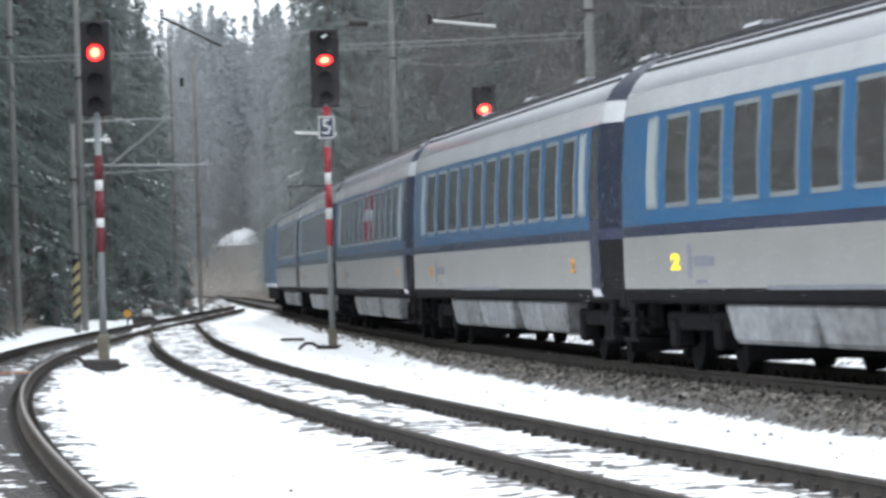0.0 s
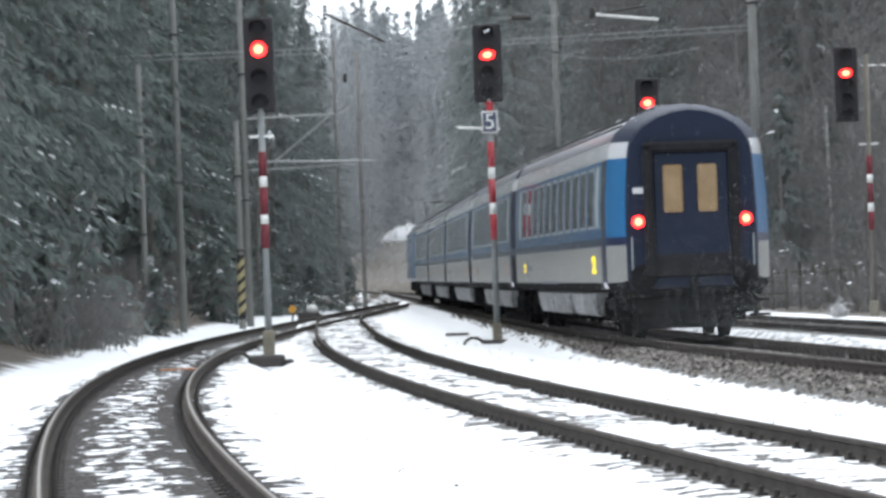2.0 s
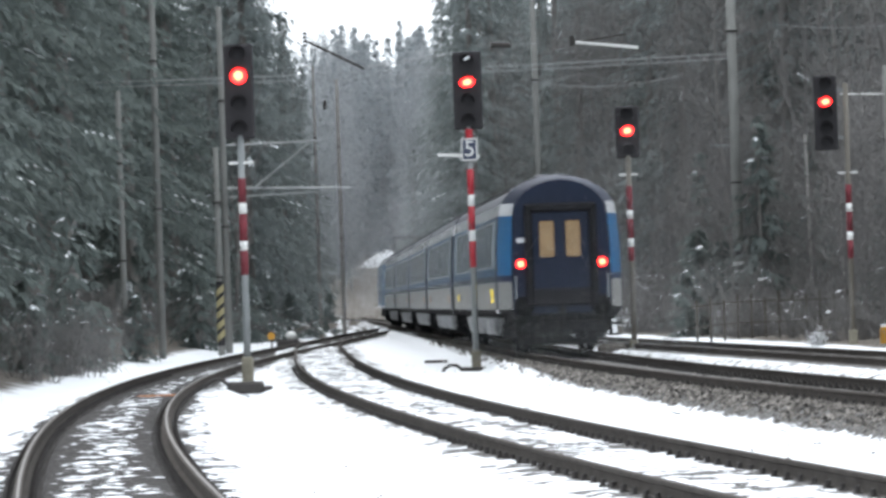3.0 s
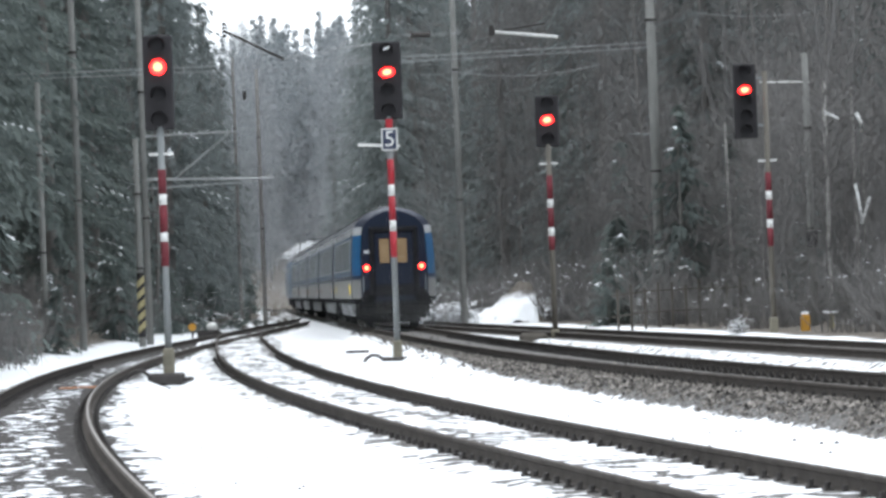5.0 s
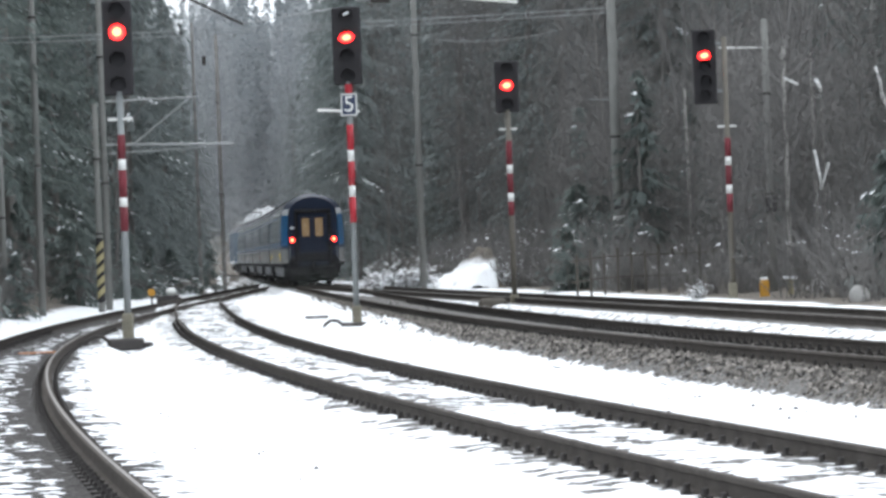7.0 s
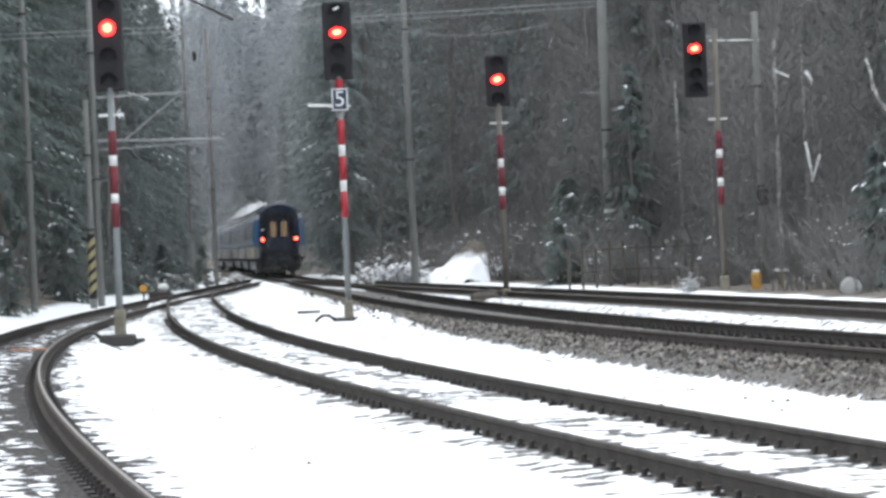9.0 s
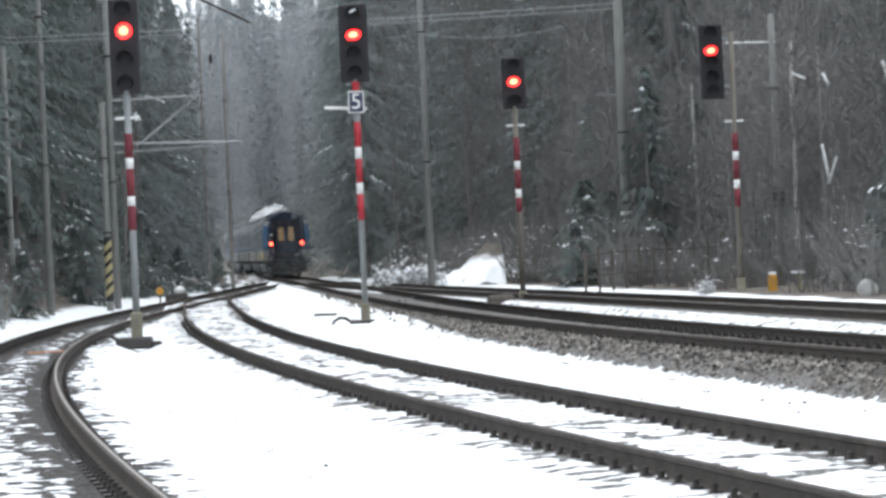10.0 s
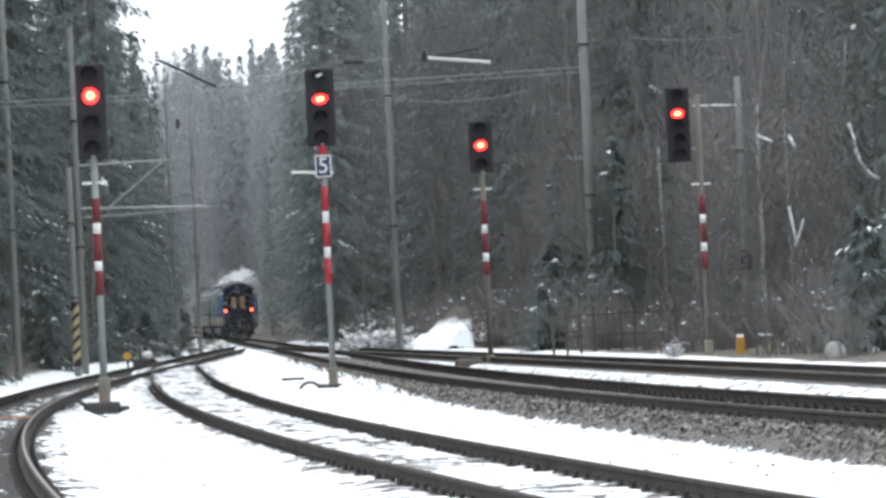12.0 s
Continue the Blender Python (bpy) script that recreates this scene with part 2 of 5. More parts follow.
main_raw = line([(25.1, 8.42), (46.3, 5.09), (61.7, 3.42), (73.3, 2.35), (84.0, 1.4), (97.5, 0.48), (108.7, -0.24), (135.1, -1.69), (157.9, -2.94), (180.5, -4.22), (212.3, -5.93), (246.1, -7.79), (267.3, -9.02), (301.8, -11.0), (337.8, -13.51)], 6)


def main_x(y):
    if y <= 330:
        return main_raw(y)
    s = (main_raw(330) - main_raw(328)) / 2
    return main_raw(330) + s * (y - 330) + (y - 330) ** 2 / 6500.0


def track5_x(y):
    return t5(y) if y < 142 else siding_x(y) + max(0.0, (176 - y) / 34) ** 2 * (t5(142) - siding_x(142))


t5 = line([(14, 4.2), (28.8, 2.17), (38.8, 0.83), (51.8, -0.77), (68.4, -2.45), (90, -4.17), (104, -5.1), (125, -6.42), (137, -7.12), (150, -7.8)], 4)
sd = line([(14, -0.9), (29, -2.78), (41, -4.2), (55, -5.62), (72, -6.9), (94, -7.83), (118, -8.25), (145, -8.48), (184, -8.42), (230, -8.3)], 5)


def siding_x(y):
    return sd(y) if y < 215 else sd(215) + (sd(215) - sd(212)) / 3 * (y - 215)


t4 = line([(40, 9.9), (66, 7.35), (92, 5.1), (110, 3.3), (140, 0.3), (170, -2.5), (200, -5.0)], 3)
LEVEL = 0.15  # rail head of the main line over that of the sidings


def edge_left(y):
    return float(np.interp(y, [0, 40, 80, 130, 175, 300, 360, 430, 600], [-9.0, -9.2, -10.3, -12.6, -13.3, -15.3, -19.0, -22.5, -30]))


def edge_right(y):
    return float(np.interp(y, [0, 60, 96, 128, 172, 230, 330, 420, 600], [16, 13.5, 9.6, 7.2, 3.0, -2.0, -8.5, -13, -24]))


def ground_z(x, y):
    l, r = edge_left(y) - x, x - edge_right(y)
    mid = track5_x(y)
    z = -0.36 + 0.12 * min(1, max(0, (x - mid) / 1.5)) + 0.16 * min(1, max(0, (r + 2.6) / 1.4))
    if l > 0:
        z += 0.22 * l if l < 30 else 6.6 + 0.1 * (l - 30)
    if r > 0:
        z += 0.06 * r * min(r, 6) / 6 + 0.3 * max(0, r - 3) if r < 60 else 3.5 + 17.1 + 0.1 * (r - 60)
    if y > 400:
        z += 0.06 * (y - 400) if y < 800 else 24.0
    n = 0.05 * noise.noise((x * 0.5, y * 0.5, 0)) + 0.25 * min(1, max(l, r, 0) / 3) * noise.noise((x * 0.2, y * 0.2, 3))
    return z + n


# ---- ground: one sheet out to the horizon ----
def build_ground():
    xs = np.concatenate([[-2500, -900, -400, -150, -80], np.arange(-50, 50.1, 0.8), [80, 150, 400, 900, 2500]])
    ys = np.concatenate([[-2500, -600, -150, -40, -10, 0], np.arange(6, 260, 1.2), np.arange(260, 620, 6), [700, 900, 1500, 2500]])
    verts = [(x, y, ground_z(x, y)) for y in ys for x in xs]
    nx = len(xs)
    faces = [(j * nx + i, j * nx + i + 1, (j + 1) * nx + i + 1, (j + 1) * nx + i) for j in range(len(ys) - 1) for i in range(nx - 1)]
    ob = raw("ground", verts, faces, M_ground, smooth=True)
    at = ob.data.attributes.new("bare", "FLOAT", "POINT")
    bare = []
    for x, y, z in verts:
        d = max(edge_left(y) - x, x - edge_right(y) + 1.3)
        bare.append(0.08 + 0.66 * min(1, max(0, (d + 0.5) / 1.6)) if y < 285 else 0.7)
    at.data.foreach_set("value", bare)
    tagged(ob, "snow-covered ground with dark forest floor beside it", "ground", kind="structure")


build_ground()


# ---- tracks ----
def frame_on(fx, y):
    """Place and unit direction of a track line at y metres ahead."""
    d = Vector((fx(y + 0.5) - fx(y - 0.5), 1.0, 0)).normalized()
    return Vector((fx(y), y, 0)), d, Vector((d.y, -d.x, 0))


RAIL = [(-0.0625, -0.16), (0.0625, -0.16), (0.0625, -0.148), (0.012, -0.13), (0.01, -0.045), (0.034, -0.035), (0.034, -0.006), (0.026, 0.0), (0.012, 0.001), (-0.012, 0.001), (-0.026, 0.0), (-0.034, -0.006), (-0.034, -0.035), (-0.01, -0.045), (-0.012, -0.13), (-0.0625, -0.148)]


def sweep(fx, profile, y0, y1, step, dz, off):
    ys = np.arange(y0, y1 + step / 2, step)
    verts, faces, n = [], [], len(profile)
    for y in ys:
        p, d, r = frame_on(fx, y)
        verts += [p + r * (off + a) + Vector((0, 0, dz + b)) for a, b in profile]
    for j in range(len(ys) - 1):
        faces += [(j * n + k, j * n + (k + 1) % n, (j + 1) * n + (k + 1) % n, (j + 1) * n + k) for k in range(n)]
    faces += [tuple(range(n))[::-1], tuple((len(ys) - 1) * n + k for k in range(n))]
    return verts, faces


def rail(fx, y0, y1, dz, side, parent, head, name="rail"):
    verts, faces = sweep(fx, RAIL, y0, y1, 1.5, dz, side * 0.7515)
    ob = raw(name, verts, faces, [M_rust, head], parent)
    for k, f in enumerate(ob.data.polygons):
        if len(f.vertices) == 4 and k % len(RAIL) == 8:
            f.material_index = 1
    return ob


bm = B()
box(bm, (-1.25, -0.13, -0.16), (1.25, 0.13, 0.0), 0.02)
SLEEPER = bpy.data.meshes.new("sleeper")
bm.to_mesh(SLEEPER), bm.free(), SLEEPER.materials.append(M_sleeper)
bm = B()
box(bm, (-0.19, -0.08, 0.0), (0.19, 0.08, 0.018))
for s in (-1, 1):
    box(bm, (s * 0.11 - 0.035, -0.05, 0.018), (s * 0.11 + 0.035, 0.05, 0.05))
    tube(bm, (s * 0.115, 0, 0.05), (s * 0.115, 0, 0.095), 0.024, n=6)
FASTENING = bpy.data.meshes.new("rail_fastening")
bm.to_mesh(FASTENING), bm.free(), FASTENING.materials.append(M_iron)


def bed(fx, y0, y1, dz, parent, widths, bare_of, name="ballast_bed", step=0.6, ridge=0.0, mat=None):
    """Ballast strip: widths are (offset, height) pairs across the track."""
    verts, bare, cols = [], [], []
    for (o0, h0), (o1, h1) in zip(widths, widths[1:]):
        k = max(2, int((o1 - o0) / 0.12))
        cols += [(o0 + (o1 - o0) * i / k, h0 + (h1 - h0) * i / k) for i in range(k)]
    cols.append(widths[-1])
    ys = np.arange(y0, y1, step)
    for y in ys:
        p, d, r = frame_on(fx, y)
        for o, h in cols:
            v = p + r * o
            e = min(1.0, (abs(o) - 1.1) / 0.4) if abs(o) > 1.1 else 0.4
            verts.append((v.x, v.y, dz + h + 0.035 * e * noise.noise((v.x * 3, v.y * 3, 1)) + 0.012 * noise.noise((v.x * 11, v.y * 11, 5)) + ridge * math.sin(math.tau * y / 0.555 + 2 * noise.noise((v.x * 2, y, 2)))))
            bare.append(bare_of(o, y))
    n = len(cols)
    faces = [(j * n + i, j * n + i + 1, (j + 1) * n + i + 1, (j + 1) * n + i) for j in range(len(ys) - 1) for i in range(n - 1)]
    ob = raw(name, verts, faces, mat or M_ballast, parent, True)
    ob.data.attributes.new("bare", "FLOAT", "POINT").data.foreach_set("value", bare)
    return ob


def sleepers(fx, y0, count, dz, parent, pitch=0.56, sink=0.0, plates=True):
    y = y0
    for k in range(count):
        p, d, r = frame_on(fx, y)
        turn = Matrix.Rotation(math.atan2(-d.x, d.y), 4, "Z")
        s = new("sleeper", SLEEPER)
        s.parent, s.matrix_basis = parent, Matrix.Translation(p + Vector((0, 0, dz - 0.175 - sink))) @ turn
        for side in (-1, 1) if plates else ():
            o = new("rail_fastening", FASTENING)
            o.parent, o.matrix_basis = parent, Matrix.Translation(p + r * side * 0.7515 + Vector((0, 0, dz - 0.177))) @ turn
        y += pitch * d.y


def hump(o, at, width):
    return math.exp(-((abs(o) - at) / width) ** 2)


def shoulder(y):
    """Where the bare ballast of the main line ends and snow begins."""
    return float(np.interp(y, [40, 75, 98, 130], [1.72, 1.58, 1.2, 1.15]))


def build_tracks():
    a = thing("siding_track", "curved siding track, rusty rails with worn bright heads, half snowed in", "railway track", kind="structure")
    rail(siding_x, 14, 262, 0, -1, a, M_steel), rail(siding_x, 14, 262, 0, 1, a, M_steel)
    bed(siding_x, 14, 240, 0.01, a, [(-1.95, -0.45), (-1.3, -0.19), (-0.8, -0.17), (-0.6, -0.19), (0.6, -0.19), (0.8, -0.17), (1.3, -0.19), (1.95, -0.45)], lambda o, y: ((0.5 if abs(o) < 0.8 else 0.36) + 0.3 * hump(o, 0.72, 0.3) + 0.12 * math.sin(math.tau * y / 0.555)) * min(1, max(0.2, 3.6 - 2.0 * abs(o))), step=0.14, ridge=0.014, mat=M_oily)
    sleepers(siding_x, 20, 145, 0, a, sink=0.024)
    b = thing("loop_track", "curved loop track with dark rusty rails, sleepers under snow", "railway track", kind="structure")
    rail(track5_x, 14, 176, 0, -1, b, M_dullhead), rail(track5_x, 14, 176, 0, 1, b, M_dullhead)
    bed(track5_x, 14, 165, 0, b, [(-2.1, -0.42), (-1.4, -0.18), (-1.05, -0.155), (-0.5, -0.155), (-0.35, -0.13), (0.35, -0.13), (0.5, -0.155), (1.05, -0.155), (1.4, -0.165), (2.1, -0.32)], lambda o, y: (0.25 + 0.22 * hump(o, 0.78, 0.2) + 0.48 * max(0.0, math.sin(math.tau * y / 0.555 + 2.5 * noise.noise((o * 1.5, y * 0.7, 3)))) ** 3) * min(1, max(0.2, 3.4 - 2.0 * abs(o))), step=0.14, ridge=0.022)
    sleepers(track5_x, 22, 150, 0, b, sink=0.03)
    c = thing("main_track", "main line track on bare grey ballast, shiny dark rails", "railway track", kind="structure")
    rail(main_x, 8, 480, LEVEL, -1, c, M_dullhead), rail(main_x, 8, 480, LEVEL, 1, c, M_steel)
    bed(main_x, 8, 420, LEVEL, c, [(-1.82, -0.40), (-1.35, -0.17), (1.5, -0.17), (2.2, -0.5)], lambda o, y: 0.9 - 2.2 * max(0.0, -o - shoulder(y) + 0.15) if o < 1.3 else 0.9 - 0.8 * (o - 1.3))
    sleepers(main_x, 40, 150, LEVEL, c, sink=0.02)
    d = thing("far_track", "far track with rusty rails on snowy ballast", "railway track", kind="structure")
    rail(t4, 30, 196, LEVEL, -1, d, M_dullhead), rail(t4, 30, 196, LEVEL, 1, d, M_dullhead)
    bed(t4, 30, 200, LEVEL + 0.004, d, [(-2.1, -0.5), (-1.35, -0.15), (1.35, -0.12), (2.1, -0.5)], lambda o, y: 0.8 if abs(o) < 1.15 else 0.45)
    sleepers(t4, 58, 120, LEVEL, d, sink=0.03, plates=False)
    # ballast stones proud of the main line's shoulder
    rnd = random.Random(5)
    verts, faces = [], []
    for k in range(15000):
        y = 38 + 110 * rnd.random() ** 1.7
        e = shoulder(y)
        o = -rnd.uniform(0.85, e) if rnd.random() < 0.94 else -rnd.uniform(e - 0.05, e + 0.3) if rnd.random() < 0.9 else rnd.uniform(-0.6, 0.6)
        p, dd, r = frame_on(main_x, y)
        h = LEVEL - 0.17 if o > -1.35 else LEVEL - 0.17 - 0.29 * min(1, (-o - 1.35) / 0.47)
        c0 = p + r * o + Vector((0, 0, h + 0.005))
        s = rnd.uniform(0.015, 0.043)
        q = Euler([rnd.uniform(0, 6) for _ in range(3)]).to_matrix()
        base = len(verts)
        for v in ((1, 1, 1), (1, -1, -1), (-1, 1, -1), (-1, -1, 1), (1.1, 0, 0), (0, -0.2, 1.1)):
            verts.append(c0 + q @ Vector([s * e * rnd.uniform(0.6, 1.2) for e in v]))
        faces += [(base + i, base + j, base + l) for i, j, l in ((0, 4, 5), (4, 1, 5), (1, 3, 5), (3, 0, 5), (0, 2, 4), (2, 1, 4), (2, 3, 1), (0, 3, 2))]
    tagged(raw("ballast_stones", verts, faces, M_stone, c), kind="stuff")


build_tracks()


# ---- signals ----
def text_mesh(body, size, name, bold=0.0):
    cu = bpy.data.curves.new(name, "FONT")
    cu.offset = bold
    cu.body, cu.size, cu.extrude, cu.align_x, cu.align_y = body, size, 0.006, "CENTER", "CENTER"
    ob = bpy.data.objects.new(name, cu)
    scene.collection.objects.link(ob)
    me = bpy.data.meshes.new_from_object(ob.evaluated_get(bpy.context.evaluated_depsgraph_get()))
    bpy.data.objects.remove(ob)
    me.name = name
    return me


def signal(x, y, z, top, bottom, lens, width, bands, foot, label, plate=0.0, side=0.0, worn=False, glare=(0.16, 0.16)):
    """A colour-light signal: head from bottom to top, lit lens height, band heights (red, white, red, white, red, end)."""
    s = thing("railway_signal", label, "railway signal", pose(x, y, z), "station exit signals")
    T, Bt, L = top - z, bottom - z, lens - z
    bm = B()
    box(bm, (side - 0.11, -0.11, -0.15), (side + 0.11, 0.11, foot - z), 0.03)
    part("pole_base", bm, M_paleyellow, s, "weathered concrete pole base")
    px = side
    hs = [h - z for h in bands]
    bm = tube(B(), (px, 0, foot - z - 0.05), (px, 0, T - 0.2 if side else Bt + 0.2), 0.07, n=14)
    part("pole", bm, M_wornpole if worn else M_galv, s, "brown weathered steel pole" if worn else "grey steel pole", True)
    for k in range(5):
        part("pole_band", tube(B(), (px, 0, hs[k]), (px, 0, hs[k + 1]), 0.078, n=14), M_white if k % 2 else (M_red if plate else M_darkred), s, "white painted band" if k % 2 else "red painted band", True)
    # head: rounded backing plate with a deep housing
    w = width / 2
    bm = B()
    box(bm, (-w, -0.05, Bt), (w, 0.03, T), 0.035)
    box(bm, (-w * 0.86, 0.03, Bt + 0.05), (w * 0.86, 0.22, T - 0.06), 0.05)
    head = part("signal_head", bm, M_black, s, "matt black signal head")
    n = max(3, int(round((T - Bt) / 0.42)))
    gaps = [(T - 0.2 - k * (T - Bt - 0.4) / (n - 1)) for k in range(n)]
    lit = min(range(n), key=lambda k: abs(gaps[k] - L))
    gaps[lit] = L
    for k, h in enumerate(gaps):
        bm = tube(B(), (0, -0.05, h), (0, -0.075, h), 0.13, n=20)
        if k == lit:
            # bloom put into the shape: lit lens enlarged and tilted
            glare_shape = Matrix.Translation((0, 0, h)) @ Matrix.Rotation(radians(-9), 4, "Y") @ Matrix.Diagonal((glare[0] / 0.13, 1, glare[1] / 0.13, 1)) @ Matrix.Translation((0, 0, -h))
            bm.transform(glare_shape)
        part("lens", bm, M_redlamp if k == lit else M_lens, head, "lit red lens" if k == lit else "dark unlit lens")
        if k == lit:
            bmc = tube(B(), (0.0, -0.075, h), (0.0, -0.082, h), 0.07, n=16)
            bmc.transform(glare_shape)
            part("lamp_core", bmc, M_redcore, head)
        # open hood over each lens
        bm = B()
        A, C = [], []
        for i in range(13):
            a = math.pi * (-0.12 + 1.24 * i / 12)
            A.append(bm.verts.new((0.15 * math.cos(a), -0.05, h + 0.15 * math.sin(a))))
            C.append(bm.verts.new((0.16 * math.cos(a), -0.29 + 0.09 * (1 - math.sin(max(0, min(math.pi, a)))), h + 0.16 * math.sin(a))))
        for i in range(12):
            bm.faces.new((A[i], A[i + 1], C[i + 1], C[i]))
        bmesh.ops.solidify(bm, geom=bm.faces[:], thickness=0.008)
        part("lens_hood", bm, M_black, head)
    bm = B()
    box(bm, (px - 0.24, -0.04, hs[0] + 0.28), (px + 0.24, 0.03, hs[0] + 0.33))
    part("step_bar", bm, M_white, s, "snowy step bar")
    for hh in (Bt + 0.3, T - 0.4):
        part("head_bracket", box(B(), (min(px, 0) - 0.05, -0.02, hh), (max(px, 0) + 0.05, 0.05, hh + 0.06)), M_galv, s)
    if plate:
        h = plate - z
        bm = box(B(), (-0.19, -0.12, h - 0.26), (0.19, -0.09, h + 0.26), 0.01)
        pl = part("number_plate", bm, M_white, s, "white-edged navy number plate")
        part("plate_field", box(B(), (-0.155, -0.128, h - 0.225), (0.155, -0.122, h + 0.225)), M_navy, pl)
        num = new("numeral", text_mesh("5", 0.52, "numeral"))
        num.data.materials.append(M_white)
        num.parent, num.matrix_basis = pl, pose(0, -0.135, h, 90, 0, 0)
        part("collar", tube(B(), (0, -0.02, h + 0.27), (0, -0.02, Bt + 0.01), 0.085, n=12), M_red, s, "red painted collar")
        bm = tube(B(), (-0.75, 0, h - 0.1), (-0.05, 0, h - 0.14), 0.035, n=8)
        part("side_arm", bm, M_white, s)
    # foot box with a bent conduit
    if side:
        return s
    bm = box(box(B(), (-0.36, -0.95, -0.26), (0.32, -0.18, -0.03), 0.04), (0.3, -0.8, -0.26), (0.5, -0.3, -0.12), 0.03)
    part("foot_slab", bm, M_iron, s, "dark slab at the foot")
    part("conduit", polytube(B(), [(-0.3, -0.96, -0.08), (-0.45, -0.98, 0.03), (-0.6, -1.0, 0.04), (-0.72, -1.02, -0.04), (-0.8, -1.04, -0.18), (-0.84, -1.05, -0.4)], 0.036, 8), M_iron, s, "bent black cable conduit", True)
    part("snow_cap", box(B(), (-0.4, -0.8, -0.01), (-0.18, -0.3, 0.02), 0.012), M_snow, s)
    if plate:
        part("snow_on_hood", tube(B(), (-0.06, -0.2, T - 0.19), (0.07, -0.2, T - 0.13), 0.03, n=8), M_snow, s)
    return s


signal(-5.75, 84.0, -0.02, 6.55, 4.69, 5.93, 0.58, (3.92, 3.44, 3.23, 2.69, 2.51, 2.03), 0.43, "four-lamp signal showing red on a red-and-white banded pole", plate=0)
signal(-1.52, 100.1, -0.13, 7.18, 5.37, 6.47, 0.67, (4.44, 3.85, 3.58, 3.02, 2.76, 2.16), 0.22, "red-lit signal with number plate on a banded pole", plate=4.9, glare=(0.18, 0.115))
signal(2.4, 111.0, -0.06, 6.26, 4.93, 5.63, 0.61, (4.2, 3.58, 3.36, 2.85, 2.63, 2.27), 0.22, "lower red-lit signal between main and far tracks", worn=True, glare=(0.17, 0.125))
signal(7.5, 110.6, -0.03, 6.86, 4.94, 6.19, 0.6, (4.05, 3.57, 3.35, 2.84, 2.62, 2.15), 0.32, "red-lit signal offset on its pole beside the wood", side=0.52, worn=True, glare=(0.17, 0.115))


# ---- overhead line masts, poles and wires ----
def mast(x, y, z, top, r, label, lean=0.0, name="catenary_mast", material_=None, rings=True):
    s = thing(name, label, "pole", pose(x, y, z), "line-side poles")
    h = top - z
    part("shaft", tube(B(), (0, 0, -0.6), (lean, 0, h), r * 1.15, r * 0.85, 16), material_ or M_pole, s, smooth=True)
    if rings:
        for k in (0.35, 0.72):
            part("clamp_ring", tube(B(), (lean * k, 0, h * k), (lean * k, 0, h * k + 0.07), r * 1.25, n=14), M_iron, s)
    return s


m1 = mast(6.75, 145, 0.2, 14.0, 0.16, "tall grey concrete mast carrying the cross span")
part("notice_band", tube(B(), (0, 0, 2.05), (0, 0, 2.2), 0.2, n=16), M_white, m1, "white painted ring")
part("notice_band", tube(B(), (0, 0, 1.8), (0, 0, 1.9), 0.2, n=16), M_white, m1, "white painted ring")
part("switch_box", box(B(), (-0.16, -0.3, 2.4), (0.16, -0.15, 2.75), 0.02), M_black, m1)
part("bracket", tube(B(), (-0.9, 0, 6.15), (0.2, 0, 6.1), 0.025), M_galv, m1)
mast(0.1, 165, 0.0, 13.5, 0.12, "slender grey mast at the wood's edge")
m3 = mast(9.68, 118, 0.0, 7.46, 0.095, "grey pole standing in front of bare trees")
part("switch_box", box(B(), (-0.16, -0.24, 2.13), (0.16, -0.12, 2.57), 0.03), M_black, m3)
part("bracket", tube(B(), (-1.26, 0, 6.71), (0.1, 0, 6.67), 0.024), M_white, m3)
mast(-13.23, 150, 0.0, 14.0, 0.115, "thin pale pole at the forest edge")
mast(-13.55, 140, 0.0, 8.6, 0.1, "thin pale pole among spruces")
mp = mast(-11.9, 160, -0.1, 7.4, 0.115, "pole with yellow and black warning bands at its foot")
for k in range(5):
    bm = tube(B(), (0, 0, 0.35 + k * 0.42), (0, 0, 0.6 + k * 0.42), 0.145, n=16)
    for v in bm.verts:
        v.co.z += v.co.x * 0.9
    part("warning_band", bm, M_warning, mp, "slanting yellow band")
part("warning_sleeve", tube(B(), (0, 0, 0.1), (0, 0, 2.5), 0.14, n=16), M_black, mp, "black sleeve")
ml = mast(-11.98, 165, -0.1, 13.0, 0.12, "pale concrete mast with a long bracket arm")
bm = B()
tube(bm, (0, 0, 6.1), (5.0, -0.4, 5.95), 0.05), tube(bm, (0, 0, 5.75), (4.0, -0.3, 5.85), 0.028)
part("bracket_arm", bm, M_wire, ml, "galvanised tube bracket")
part("stay", tube(B(), (1.2, -0.1, 6.1), (3.4, -0.2, 7.8), 0.035), M_wire, ml)
part("register_arm", tube(B(), (0, 0, 7.75), (3.6, -0.3, 7.8), 0.04), M_wire, ml)
mast(-11.75, 230, 0.3, 14.2, 0.08, "distant slim mast in the cutting", material_=M_bark)
mast(-10.95, 240, 0.3, 14.0, 0.11, "distant slim mast in the cutting", material_=M_bark)
mast(-16.2, 126, 0.2, 13.0, 0.13, "pale slim pole among the spruces")
mast(-13.9, 104, -0.1, 13.0, 0.11, "pale slim pole among the spruces")
mast(-14.5, 106, -0.1, 13.0, 0.09, "pale slim pole among the spruces")


